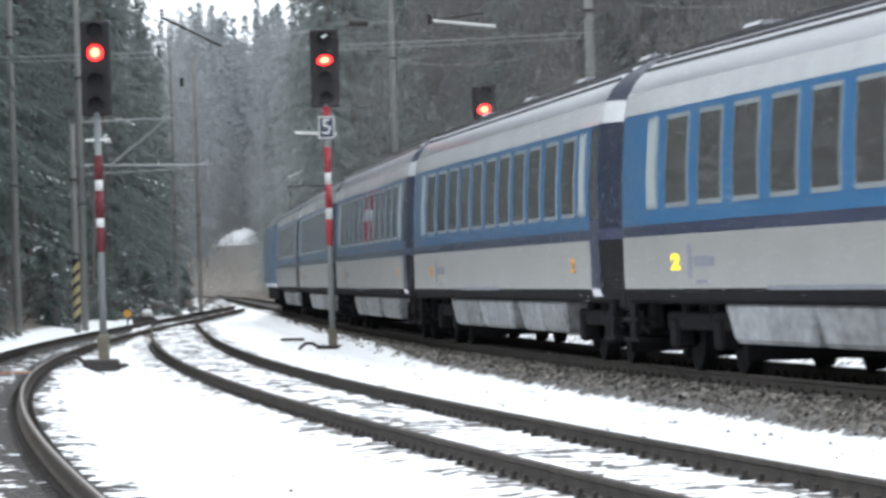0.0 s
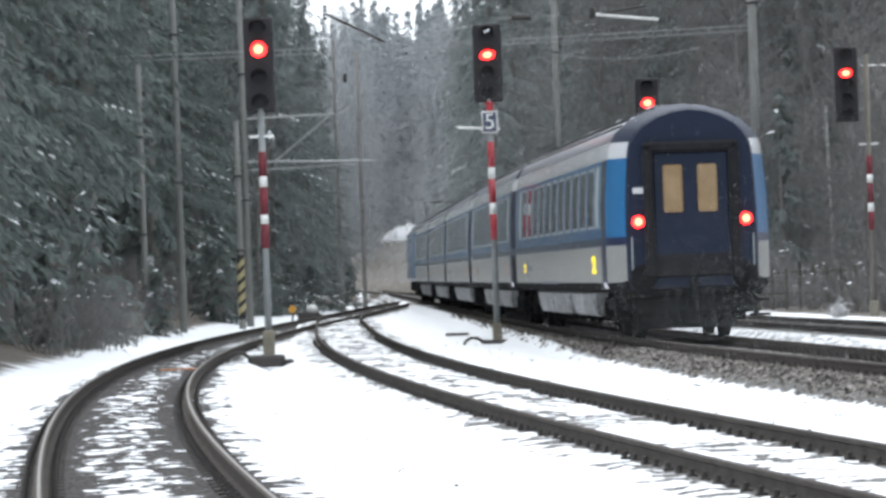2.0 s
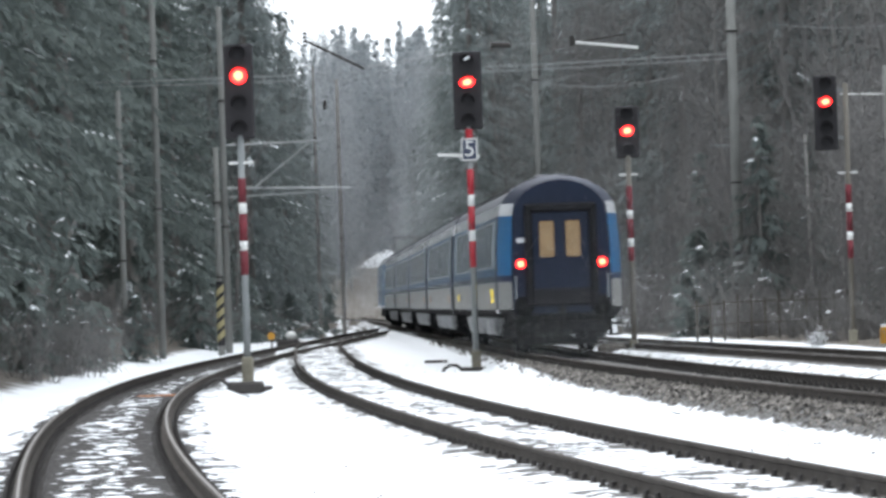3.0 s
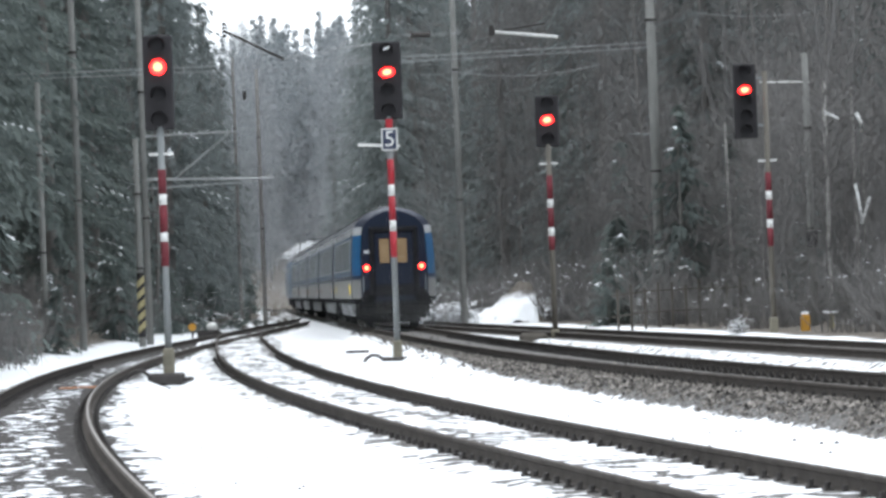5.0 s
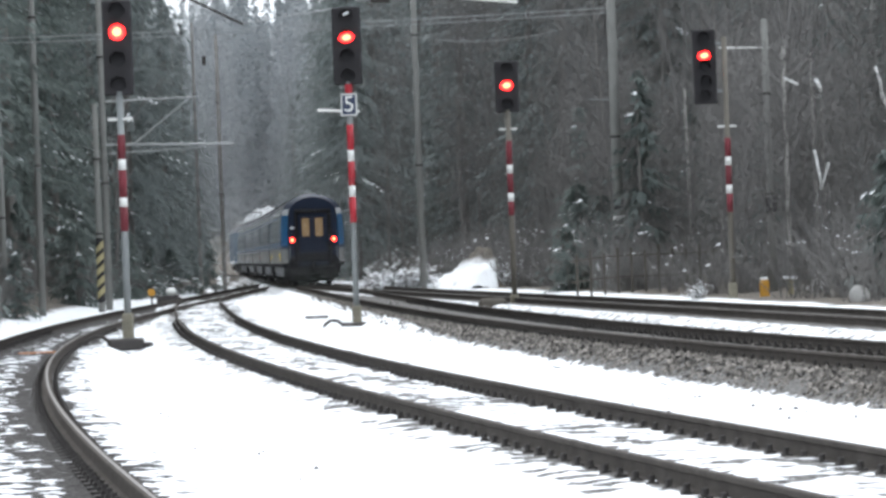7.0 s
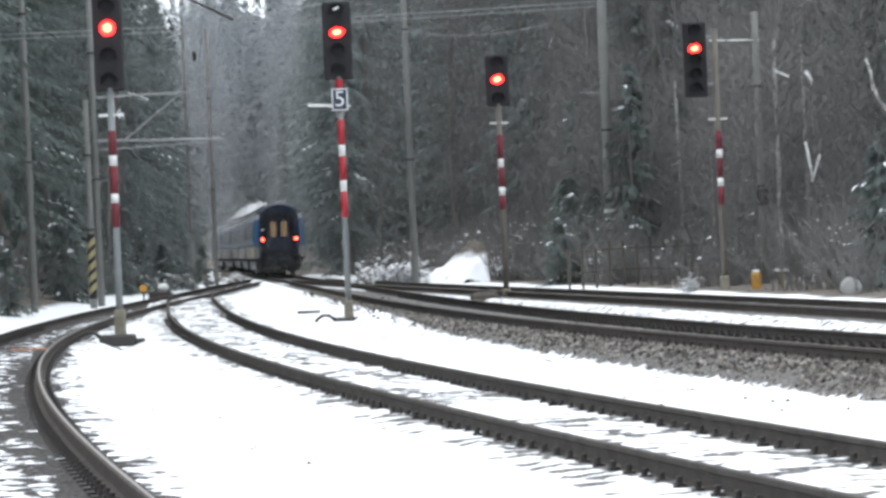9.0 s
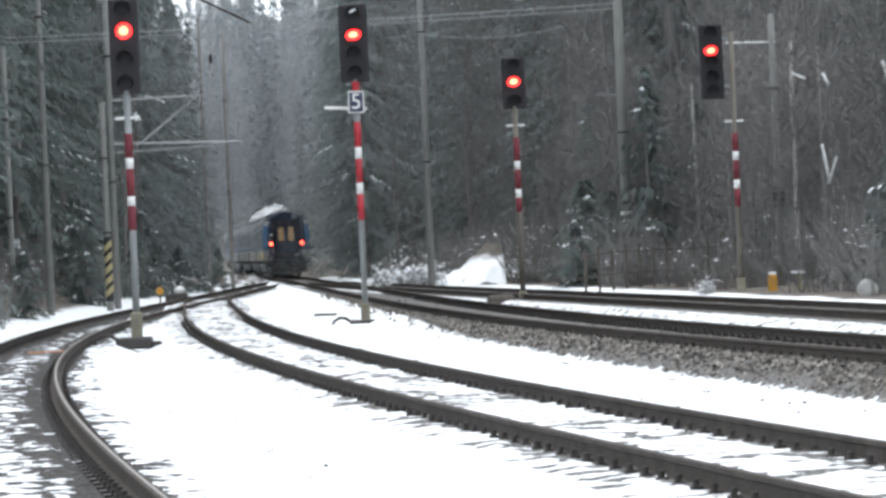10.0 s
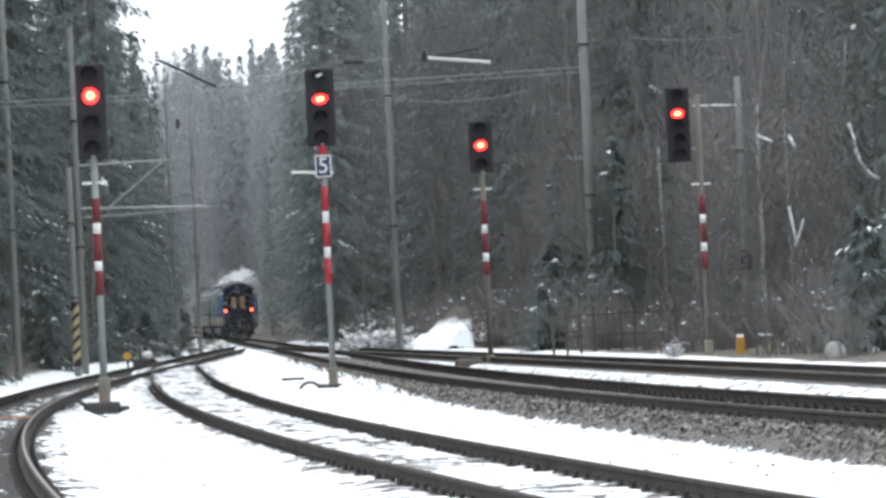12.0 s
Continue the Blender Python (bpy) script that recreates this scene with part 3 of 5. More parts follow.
def span():
    """Twin cross-span wires with droppers from mast to mast."""
    s = thing("cross_span", "twin cross-span wires with droppers between two masts", "overhead wires", pose(0, 145, 0))
    L, R = Vector((-22, 0, 9.05)), Vector((6.75, 0, 9.25))
    def at(k, dz):
        p = L.lerp(R, k)
        return p + Vector((0, 0, dz - 0.35 * 4 * k * (1 - k) * 0.4))
    for dz in (0.0, 0.17):
        part("span_wire", polytube(B(), [at(k / 16, dz) for k in range(17)], 0.018), M_wire, s)
    for k in (0.45, 0.5, 0.58, 0.66, 0.72, 0.78, 0.84, 0.9, 0.95):
        part("dropper", tube(B(), at(k, 0), at(k, 0.17), 0.02, n=6), M_wire, s)
    # dark drop arm with an insulator
    bm = tube(B(), (-7.64, 0, 10.35), (-5.68, 0, 9.33), 0.045)
    part("drop_arm", bm, M_iron, s, "dark slanting drop arm")
    bm = B()
    for k in range(4):
        tube(bm, (-7.64, 0, 10.15 + 0.13 * k), (-7.64, 0, 10.24 + 0.13 * k), 0.1, 0.05, n=12)
    part("insulator", bm, M_iron, s, "dark ribbed insulator")
    part("strut", tube(B(), (-5.68, 0, 9.33), (-2.6, 0, 9.75), 0.022), M_wire, s)
    part("hanging_weight", box(B(), (-7.1, -0.06, 8.0), (-6.98, 0.06, 8.3), 0.02), M_iron, s)
    part("hanger", tube(B(), (-7.04, 0, 8.3), (-7.04, 0, 9.2), 0.012), M_wire, s)
    part("register_bar", tube(B(), (1.5, 0, 9.97), (3.6, 0, 9.72), 0.055), M_white, s, "pale register bar")
    part("register_tube", tube(B(), (1.35, 0, 9.95), (3.2, 0, 10.2), 0.03), M_iron, s)
    part("clamp", box(B(), (1.3, -0.06, 9.85), (1.45, 0.06, 10.2), 0.02), M_iron, s)
    part("isolator", tube(B(), (-1.35, 0, 9.98), (-0.7, 0, 9.95), 0.09, 0.09, 12), M_iron, s, "dark insulator on a wire")
    part("isolator_wire", tube(B(), (-1.9, 0, 9.97), (0.3, 0, 9.98), 0.015), M_wire, s)
    part("feeder_wire", polytube(B(), [(8.3 + 6.5 * u, 0, 10.35 - 1.6 * u * (0.7 - u)) for u in [k / 14 for k in range(15)]], 0.018), M_wire, s)
    part("feeder_wire", polytube(B(), [(-0.2 + 5.2 * u, 0, 8.75 - 1.2 * u * (1 - u)) for u in [k / 12 for k in range(13)]], 0.012), M_wire, s)


span()


# ---- small line-side things ----
def lineside():
    p = thing("point_lever", "snow-capped point lever box beside the turnout", "railway fixture", pose(-9.6, 165, ground_z(-9.6, 165) + 0.22))
    part("case", box(B(), (-0.55, -0.3, 0.0), (0.3, 0.3, 0.28), 0.04), M_iron, p)
    bm = B()
    bmesh.ops.create_icosphere(bm, subdivisions=2, radius=0.22, matrix=Matrix.Diagonal((1, 0.8, 0.8, 1)))
    for v in bm.verts:
        v.co.z += 0.42
    part("lantern", bm, M_white, p, "white snow-capped lantern", True)
    part("rod", tube(B(), (0.2, 0, 0.2), (0.55, -0.1, 0.1), 0.04), M_iron, p)
    o = thing("track_marker", "small yellow marker disc on a short post", "marker", pose(-10.35, 165, ground_z(-10.35, 165) + 0.1))
    part("post", tube(B(), (0, 0, 0), (0, 0, 0.45), 0.03), M_iron, o)
    part("disc", tube(B(), (0, -0.03, 0.55), (0, 0.03, 0.55), 0.15, n=18), M_yellow, o, "yellow disc")
    for x, w in ((8.94, 0.12),):
        c = thing("cable_post", "yellow plastic cable post with a snow cap", "marker post", pose(x, 112, ground_z(x, 112)), "yellow cable posts")
        part("body", box(B(), (-w, -0.1, -0.1), (w, 0.1, 0.44), 0.04), M_yellow, c)
        part("snow_cap", box(B(), (-w * 0.8, -0.08, 0.44), (w * 0.8, 0.08, 0.51), 0.02), M_snow, c)
    c = thing("marker_post", "thin brown post with a snow-capped crossbar", "marker post", pose(9.62, 112, ground_z(9.62, 112)))
    part("post", box(B(), (-0.05, -0.05, -0.1), (0.06, 0.05, 0.42), 0.015), M_warning, c)
    part("crossbar", box(B(), (-0.2, -0.04, 0.36), (0.2, 0.04, 0.42), 0.01), M_wood, c)
    part("snow_cap", box(B(), (-0.21, -0.05, 0.42), (0.2, 0.05, 0.49), 0.02), M_snow, c)
    bm = B()
    bmesh.ops.create_icosphere(bm, subdivisions=3, radius=0.25, matrix=Matrix.Diagonal((1, 0.55, 1.05, 1)))
    for v in bm.verts:
        v.co *= 1 + 0.12 * noise.noise(v.co * 4)
    ob = link("boundary_stone", bm, M_rockwhite, smooth=True)
    ob.location = (9.78, 96, ground_z(9.78, 96) + 0.12)
    tagged(ob, "pale rounded stone beside the far track", "stone")
    # concrete plinth round the third signal
    pl = thing("signal_plinth", "two low dark sleepers at the signal's foot", "plinth", pose(2.2, 110.1, 0.06))
    part("block", box(B(), (-0.75, -0.4, -0.25), (-0.02, 0.45, 0.1), 0.08), M_wood, pl)
    part("block", box(B(), (0.42, -0.35, -0.25), (1.0, 0.4, 0.06), 0.08), M_wood, pl)
    for x, y, w in ((-2.75, 112, 0.3), (-4.0, 84, 0.45), (-6.9, 78, 0.45)):
        ob = link("loose_plank", box(B(), (-w, -0.1, -0.02), (w, 0.1, 0.05), 0.015), M_iron if y > 100 else M_orangewood)
        ob.matrix_basis = pose(x, y, -0.19, 0, 0, 12 if y < 100 else 0)
        tagged(ob, "short board lying in the snow" if y > 100 else "reddish board lying between the rails", "board")
    # fence of thin posts before the wood
    f = thing("wooden_fence", "weathered wooden fence of thin posts and rails", "fence", pose(0, 132, 0))
    for k in range(26):
        x = 4.8 + k * 0.42
        z = ground_z(x, 132)
        part("post", box(B(), (x - 0.035, -0.035, z - 0.2), (x + 0.035, 0.035, z + 1.35 + 0.1 * math.sin(k * 2.3))), M_wood, f)
    for h in (0.5, 1.15):
        part("fence_rail", polytube(B(), [(x, 0.05, ground_z(x, 132) + h) for x in [4.6 + 0.84 * k for k in range(14)]], 0.025, 5), M_wood, f)


lineside()


def mound(name, x, y, sx, sy, h, label, bare, seed, tilt=0.35):
    """An uneven snowy bank lying on the slope."""
    verts, vals, n = [], [], 26
    for j in range(n + 1):
        for i in range(n + 1):
            u, v = 2 * i / n - 1, 2 * j / n - 1
            k = max(0.0, 1 - u * u - v * v)
            px, py = x + sx * u, y + sy * v
            q = 0.5 * noise.noise((u * 2.2 + seed, v * 2.2, seed)) + 0.25 * noise.noise((u * 6, v * 6, seed))
            verts.append((px, py, ground_z(px, py) - 0.12 + h * k ** 0.6 * (0.75 + tilt * u + 0.6 * q + (0.18 * noise.noise((u * 9, v * 9, seed)) if abs(tilt) > 0.4 else 0.0))))
            vals.append(bare + 0.5 * q)
    faces = [(j * (n + 1) + i, j * (n + 1) + i + 1, (j + 1) * (n + 1) + i + 1, (j + 1) * (n + 1) + i) for j in range(n) for i in range(n)]
    ob = raw(name, verts, faces, M_ground, smooth=True)
    ob.data.attributes.new("bare", "FLOAT", "POINT").data.foreach_set("value", vals)
    tagged(ob, label, "snow bank")


mound("snow_bank", 7.7, 176, 2.4, 4.0, 2.2, "snow-patched slope among the trees", 0.52, 5.5)
mound("snow_bank", -12.6, 230, 1.9, 5.0, 1.25, "steep bank patched with snow and dead grass", 0.5, 4.0, -0.45)


def cut_bank():
    """A triangular cut of snow that climbs to one side and breaks off in clods."""
    verts, vals, nu, nv = [], [], 56, 26
    for j in range(nv + 1):
        for i in range(nu + 1):
            u, v = i / nu, j / nv
            x, y = -1.6 + 5.2 * u, 168.5 + 5.0 * v
            u += 0.05 * noise.noise((u * 9, v * 5, 1)) * min(1.0, 8 * u * (1 - u))
            climb = 1.5 * max(0.0, (u - 0.2) / 0.66) if u < 0.86 else 1.5 * max(0.0, 1 - (u - 0.86) / 0.1)
            rise = min(1.0, v / 0.55)
            rough = noise.noise((x * 1.1, y * 1.1, 4)) * 0.25 + noise.noise((x * 3.2, y * 3.2, 7)) * 0.16 + noise.noise((x * 8, y * 8, 9)) * 0.06
            h = climb * rise ** 0.8 * (1 + 0.5 * rough) + rough * min(1, climb + 0.1) * 0.7 + 0.06
            verts.append((x, y, ground_z(x, y) - 0.1 + max(0.0, h) * (1 if v < 0.85 else (1 - v) / 0.15)))
            vals.append(0.3 + 0.45 * max(0.0, climb * rise - 0.7) + 0.9 * rough * min(1, climb * rise) + (0.35 if u > 0.88 else 0))
    faces = [(j * (nu + 1) + i, j * (nu + 1) + i + 1, (j + 1) * (nu + 1) + i + 1, (j + 1) * (nu + 1) + i) for j in range(nv) for i in range(nu)]
    ob = raw("snow_bank", verts, faces, M_ground, smooth=True)
    ob.data.attributes.new("bare", "FLOAT", "POINT").data.foreach_set("value", vals)
    tagged(ob, "steep broken bank of snow beside the far track", "snow bank")


cut_bank()
mound("snow_bank", -11.6, 262, 1.8, 9.0, 1.0, "steep bank patched with snow and dead grass", 0.52, 7.0)
mound("snow_bank", -18.2, 500, 2.7, 5.0, 2.0, "snowy clearing on the slope above the line", 0.36, 9.0)


def clods():
    rnd = random.Random(3)
    verts, faces = [], []
    for k in range(420):
        y = 22 + 90 * rnd.random() ** 1.6
        a, b = siding_x(y) + 1.3, track5_x(y) - 1.3
        if rnd.random() < 0.45:
            a, b = track5_x(y) + 1.3, main_x(y) - 2.3
        u = rnd.random()
        u = u * u * 0.5 if rnd.random() < 0.5 else 1 - u * u * 0.5
        x = a + (b - a) * u
        s, n = rnd.uniform(0.008, 0.03), len(verts)
        c = Vector((x, y, ground_z(x, y) + 0.004))
        verts += [c + Vector((s * rnd.uniform(0.5, 1.3) * e, s * rnd.uniform(0.5, 1.3) * f, s * g)) for e, f, g in ((1, 0, 0), (-1, 0.2, 0), (0, 1, 0), (0.2, -1, 0), (0, 0, 1))]
        faces += [(n, n + 2, n + 4), (n + 2, n + 1, n + 4), (n + 1, n + 3, n + 4), (n + 3, n, n + 4)]
    tagged(raw("stray_stones", verts, faces, M_iron), "small dark stones and clods lying on the snow", "stones", kind="stuff")


clods()


# ---- train ----
COACH, HALF = 26.4, 13.05
# half cross-section: (half width, height over the rail), from the sole bar to the crown
SIDE = [(1.36, 0.86), (1.405, 1.0), (1.4125, 1.63)]
STRIPE = [(1.4125, 1.63), (1.4125, 1.77)]
WINDOWBAND = [(1.4125, 1.77), (1.4, 2.4), (1.345, 3.12)]
CANTRAIL = [(1.345, 3.12), (1.315, 3.3), (1.28, 3.4)]
ROOF = [(1.28, 3.4), (1.17, 3.58), (0.98, 3.75), (0.7, 3.9), (0.36, 4.0), (0.0, 4.04)]
STATIONS = [(-13.05, 0.80), (-12.4, 0.985), (-12.25, 1.0)] + [(-12.25 + 24.5 * k / 12, 1.0) for k in range(1, 12)] + [(12.25, 1.0), (12.4, 0.985), (13.05, 0.80)]


def crown_drop(h, k):
    """The roof bows down a little where the body narrows to its ends."""
    return h - (1 - k) * 0.5 * max(0.0, h - 3.3) / 0.74


def shell(bm, profile, side, stations=STATIONS, out=0.0):
    rows = [[bm.verts.new((side * (w * k + out), y, crown_drop(h, k))) for w, h in profile] for y, k in stations]
    for a, b in zip(rows, rows[1:]):
        for i in range(len(profile) - 1):
            q = (a[i], b[i], b[i + 1], a[i + 1])
            bm.faces.new(q if side > 0 else q[::-1])
    return bm


def wall_x(h, y):
    """Half width of the body at height h and place y along it."""
    pts = SIDE + WINDOWBAND + CANTRAIL
    w = float(np.interp(h, [p[1] for p in pts], [p[0] for p in pts]))
    return w * float(np.interp(y, [s[0] for s in STATIONS], [s[1] for s in STATIONS]))


def pane(bm, y0, y1, z0, z1, side, out, depth=0.03):
    """A thin slab that follows the side wall's curve."""
    hs = [z0] + [h for h in (1.0, 1.63, 2.4, 3.12) if z0 + 0.02 < h < z1 - 0.02] + [z1]
    rows = [[bm.verts.new((side * (wall_x(z, y) + o), y, z)) for y, o in ((y0, out), (y1, out), (y1, out - depth), (y0, out - depth))] for z in hs]
    quads = [rows[0][::-1], rows[-1]]
    for a, b in zip(rows, rows[1:]):
        quads += [(a[k], a[(k + 1) % 4], b[(k + 1) % 4], b[k]) for k in range(4)]
    for q in quads:
        bm.faces.new(q if side > 0 else q[::-1])
    return bm


CLASS_MARK = text_mesh("2", 0.5, "class_number", 0.022)
CLASS_MARK.materials.append(M_class)
SMALL_MARK = text_mesh("2", 0.5, "class_number", 0.022)
SMALL_MARK.materials.append(M_smallmark)
FRONT_MARK = text_mesh("2", 0.5, "class_number", 0.022)
FRONT_MARK.materials.append(M_class)


def coach(rear):
    c = thing("passenger_coach", "last blue and grey coach with lit red tail lamps" if rear else "blue and grey passenger coach with a wet grey roof", "railway coach", None, "coaches of the train")
    bm = B()
    for s in (-1, 1):
        shell(bm, SIDE, s)
    # dark bottom edge; coupled ends painted dark as shade of the gap
    for f in bm.faces:
        at = f.calc_center_median()
        f.material_index = int(at.z < 1.0 or (at.y if rear else abs(at.y)) > 12.3)
    part("lower_panel", bm, [M_grey, M_under], c, "light grey lower side panels", True)
    for name, prof, mt in (("stripe", STRIPE, M_dkblue), ("window_band", WINDOWBAND, M_blue), ("cantrail", CANTRAIL, M_band), ("roof", ROOF, M_roof)):
        bm = B()
        for s in (-1, 1):
            shell(bm, prof, s)
        if name == "window_band":  # ends where coaches meet: the gap's shade painted dark
            for f in bm.faces:
                at = f.calc_center_median().y
                f.material_index = int((at if rear else abs(at)) > 12.3)
            mt = [mt, M_end]
        if name == "roof":
            for f in bm.faces:
                f.material_index = int(abs(f.calc_center_median().y) > 12.3)
            mt = [mt, M_end]
        part(name, bm, mt, c, {"stripe": "navy waist stripe", "window_band": "sky-blue window band", "cantrail": "silver-grey band under the roof", "roof": "ribbed grey roof"}[name], True)
    for w in (0.5, 0.74, 0.92, 1.06):
        h = float(np.interp(-w, [-p[0] for p in ROOF], [p[1] for p in ROOF]))
        for s in (-1, 1):
            part("roof_rib", box(B(), (s * w - 0.015, -12.2, h - 0.03), (s * w + 0.015, 12.2, h + 0.03)), M_seam, c, "raised dark roof seam")
    for y in (-9.5, -3.2, 3.2, 9.5):
        part("roof_vent", box(B(), (-0.35, y - 0.5, 4.0), (0.35, y + 0.5, 4.11), 0.05), M_roof, c)
    # ends
    prof = SIDE + STRIPE[1:] + WINDOWBAND[1:] + CANTRAIL[1:] + ROOF[1:]
    for e in (-1, 1):
        bm = B()
        ring = [(s * w * 0.80, crown_drop(h, 0.8)) for s, seq in ((1, prof), (-1, prof[::-1][1:])) for w, h in seq]
        inner = [bm.verts.new((x * 0.965, e * (HALF + 0.1), 2.4 + (h - 2.4) * 0.975)) for x, h in ring]
        outer = [bm.verts.new((x, e * HALF, h)) for x, h in ring]
        bm.faces.new(inner if e < 0 else inner[::-1])
        for k in range(len(ring)):
            q = (outer[k], outer[(k + 1) % len(ring)], inner[(k + 1) % len(ring)], inner[k])
            bm.faces.new(q if e < 0 else q[::-1])
        end = part("end_wall", bm, M_end, c, "dark navy end wall")
        E = e * (HALF + 0.1)
        y0, y1 = sorted((E, E + e * 0.16))
        bm = B()
        box(bm, (-0.82, y0, 1.05), (-0.64, y1, 3.35), 0.05), box(bm, (0.64, y0, 1.05), (0.82, y1, 3.35), 0.05), box(bm, (-0.82, y0, 3.18), (0.82, y1, 3.37), 0.05)
        part("gangway_frame", bm, M_gangway, end, "black rubber gangway")
        y0, y1 = sorted((E, E + e * 0.05))
        door = part("end_door", box(B(), (-0.64, y0, 1.12), (0.64, y1, 3.18), 0.02), M_end, end)
        y0, y1 = sorted((E + e * 0.05, E + e * 0.07))
        for s in (-1, 1):
            bm = box(B(), (s * 0.295 - 0.165 - 0.02, y0, 2.16), (s * 0.295 + 0.165 - 0.02, y1, 2.97), 0.03)
            part("door_window", bm, M_warm if rear and e < 0 else M_glass, door, "warmly lit window" if rear and e < 0 else "")
        y0, y1 = sorted((E, E + e * 0.1))
        bm = box(B(), (-0.68, y0, 1.06), (0.68, y1, 1.45), 0.03)
        part("footplate", bm, M_gangway, door, "dark folded footplate")
        for s in (-1, 1):
            y0, y1 = sorted((E - e * 0.04, E + e * 0.06))
            lamp = part("tail_lamp", tube(B(), (s * 0.92, y0, 2.02), (s * 0.92, y1, 2.02), 0.105, n=18), M_redlamp if rear and e < 0 else M_lens, end, "lit red tail lamp" if rear and e < 0 else "")
            if rear and e < 0:
                part("lamp_core", tube(B(), (s * 0.92, y0 - 0.02, 2.02), (s * 0.92, y0, 2.02), 0.06, n=16), M_redcore, lamp)
            part("buffer", tube(tube(B(), (s * 0.87, e * 12.9, 1.06), (s * 0.87, e * 13.15, 1.06), 0.12, n=14), (s * 0.87, e * 13.15, 1.06), (s * 0.87, e * 13.22, 1.06), 0.23, n=18), M_under, c, "greasy round buffer", True)
            part("handrail", tube(B(), (s * 1.04, E, 1.2), (s * 1.04, E + e * 0.03, 1.75), 0.018, n=6), M_frame, end)
        y0, y1 = sorted((E, E + e * 0.03))
        part("sign_bar", box(B(), (-1.0, y0, 2.5), (-0.75, y1, 2.6)), M_band, end)
        y0, y1 = sorted((e * 12.3, e * 13.1))
        bm = box(B(), (-1.22, y0, 0.72), (1.22, y1, 1.02), 0.05)
        part("headstock", bm, M_under, c, "black headstock")
        bm = tube(B(), (0, e * 12.9, 1.0), (0, e * 13.2, 0.95), 0.09)
        tube(bm, (0, e * 13.2, 0.98), (0, e * 13.22, 0.5), 0.05)
        part("coupling", bm, M_under, c, "hanging screw coupling", True)
        for x in (-0.45, -0.28, 0.28, 0.45):
            part("brake_hose", polytube(B(), [(x, e * 13.0, 0.88), (x * 1.05, e * 13.2, 0.75), (x * 1.1, e * 13.18, 0.38), (x * 0.9, e * 13.05, 0.3)], 0.03), M_gangway, c)
        y0, y1 = sorted((e * 12.2, e * 13.0))
        part("end_valance", box(B(), (-1.05, y0, 0.42), (1.05, y1, 0.75), 0.06), M_under, c, "dark gear under the end")
        if not (rear and e < 0):
            for k in range(2):
                a, b = sorted((e * (HALF + 0.02 + 0.07 * k), e * (HALF + 0.075 + 0.07 * k)))
                bm = B()
                box(bm, (-1.02, a, 1.05), (-0.86, b, 3.55), 0.02), box(bm, (0.86, a, 1.05), (1.02, b, 3.55), 0.02), box(bm, (-1.02, a, 3.4), (1.02, b, 3.6), 0.02)
                part("bellows", bm, M_gangway, c, "black folded bellows")
        # corner steps
        for s in (-1, 1):
            y0, y1 = sorted((e * 11.9, e * 12.8))
            for z in (0.35, 0.6):
                part("entrance_step", box(box(B(), (s * 1.2 - 0.13, y0, z), (s * 1.2 + 0.13, y1, z + 0.04)), (s * 1.2 - 0.1, y0 + 0.3, z), (s * 1.2 - 0.04, y1 - 0.3, z + 0.3)), M_under, c)
            part("step_valance", box(B(), (s * 1.05 - 0.08, y0, 0.5), (s * 1.05 + 0.08, y1, 0.9), 0.03), M_under, c)
    # sides
    for s in (-1, 1):
        for k in range(11):
            y = -9.3 + 1.825 * k
            fr = part("window", pane(B(), y - 0.62, y + 0.62, 1.95, 3.04, s, 0.012), M_frame, c, "pale-framed side window")
            part("window_pane", pane(B(), y - 0.575, y + 0.575, 2.005, 2.985, s, 0.018, 0.02), M_glass, fr, "dark reflecting pane")
        for y in (-10.67, 10.4):
            fr = part("toilet_window", pane(B(), y - 0.3, y + 0.3, 1.95, 3.04, s, 0.012), M_frame, c)
            part("window_pane", pane(B(), y - 0.25, y + 0.25, 2.0, 2.99, s, 0.018, 0.02), M_frosted, fr, "frosted pane")
        for y in (-11.84,):
            dr = part("door", pane(B(), y - 0.4, y + 0.4, 0.9, 3.11, s, 0.012, 0.05), M_dkblue, c, "navy entrance door")
            part("door_pane", pane(B(), y - 0.28, y + 0.28, 1.9, 3.04, s, 0.018, 0.02), M_glass, dr, "tall dark door pane")
        for y in (-9.65, 9.1):
            mk = new("class_number", CLASS_MARK if rear and y < 0 else FRONT_MARK if rear else SMALL_MARK)
            mk.parent = c
            w = wall_x(1.35, y) + 0.008
            mk.matrix_basis = Matrix.Translation((s * w, y, 1.3)) @ pose(0, 0, 0, 90, 0, 90 * s) @ Matrix.Diagonal((3.4, 0.82, 1.0, 1.0) if rear and y < 0 else (1.9, 0.5, 1.0, 1.0) if rear else (1.5, 0.5, 1.0, 1.0))
        for a, b, z0, z1 in ((8.2, 8.45, 1.12, 1.52), (7.0, 8.1, 1.25, 1.37), (7.4, 8.0, 1.05, 1.1), (-1.0, 4.4, 0.98, 1.03)):
            part("lettering_bar", pane(B(), a, b, z0, z1, s, 0.005, 0.01), M_mark, c, "faded grey lettering")
        # equipment boxes under the floor
        for a, b in ((-7.6, -5.2), (-5.12, -2.5), (-1.4, 2.8), (2.88, 7.0)):
            bm = B()
            box(bm, (min(s * 0.75, s * 1.3), a, 0.38), (max(s * 0.75, s * 1.3), b, 0.84), 0.05)
            for v in bm.verts:
                if v.co.z < 0.6:
                    v.co.y += 0.16 if v.co.y < (a + b) / 2 else -0.16
                    v.co.x *= 0.95
            part("equipment_box", bm, M_skirt, c, "grimy silver equipment box")
    part("floor_frame", box(B(), (-1.3, -12.4, 0.82), (1.3, 12.4, 0.95)), M_under, c)
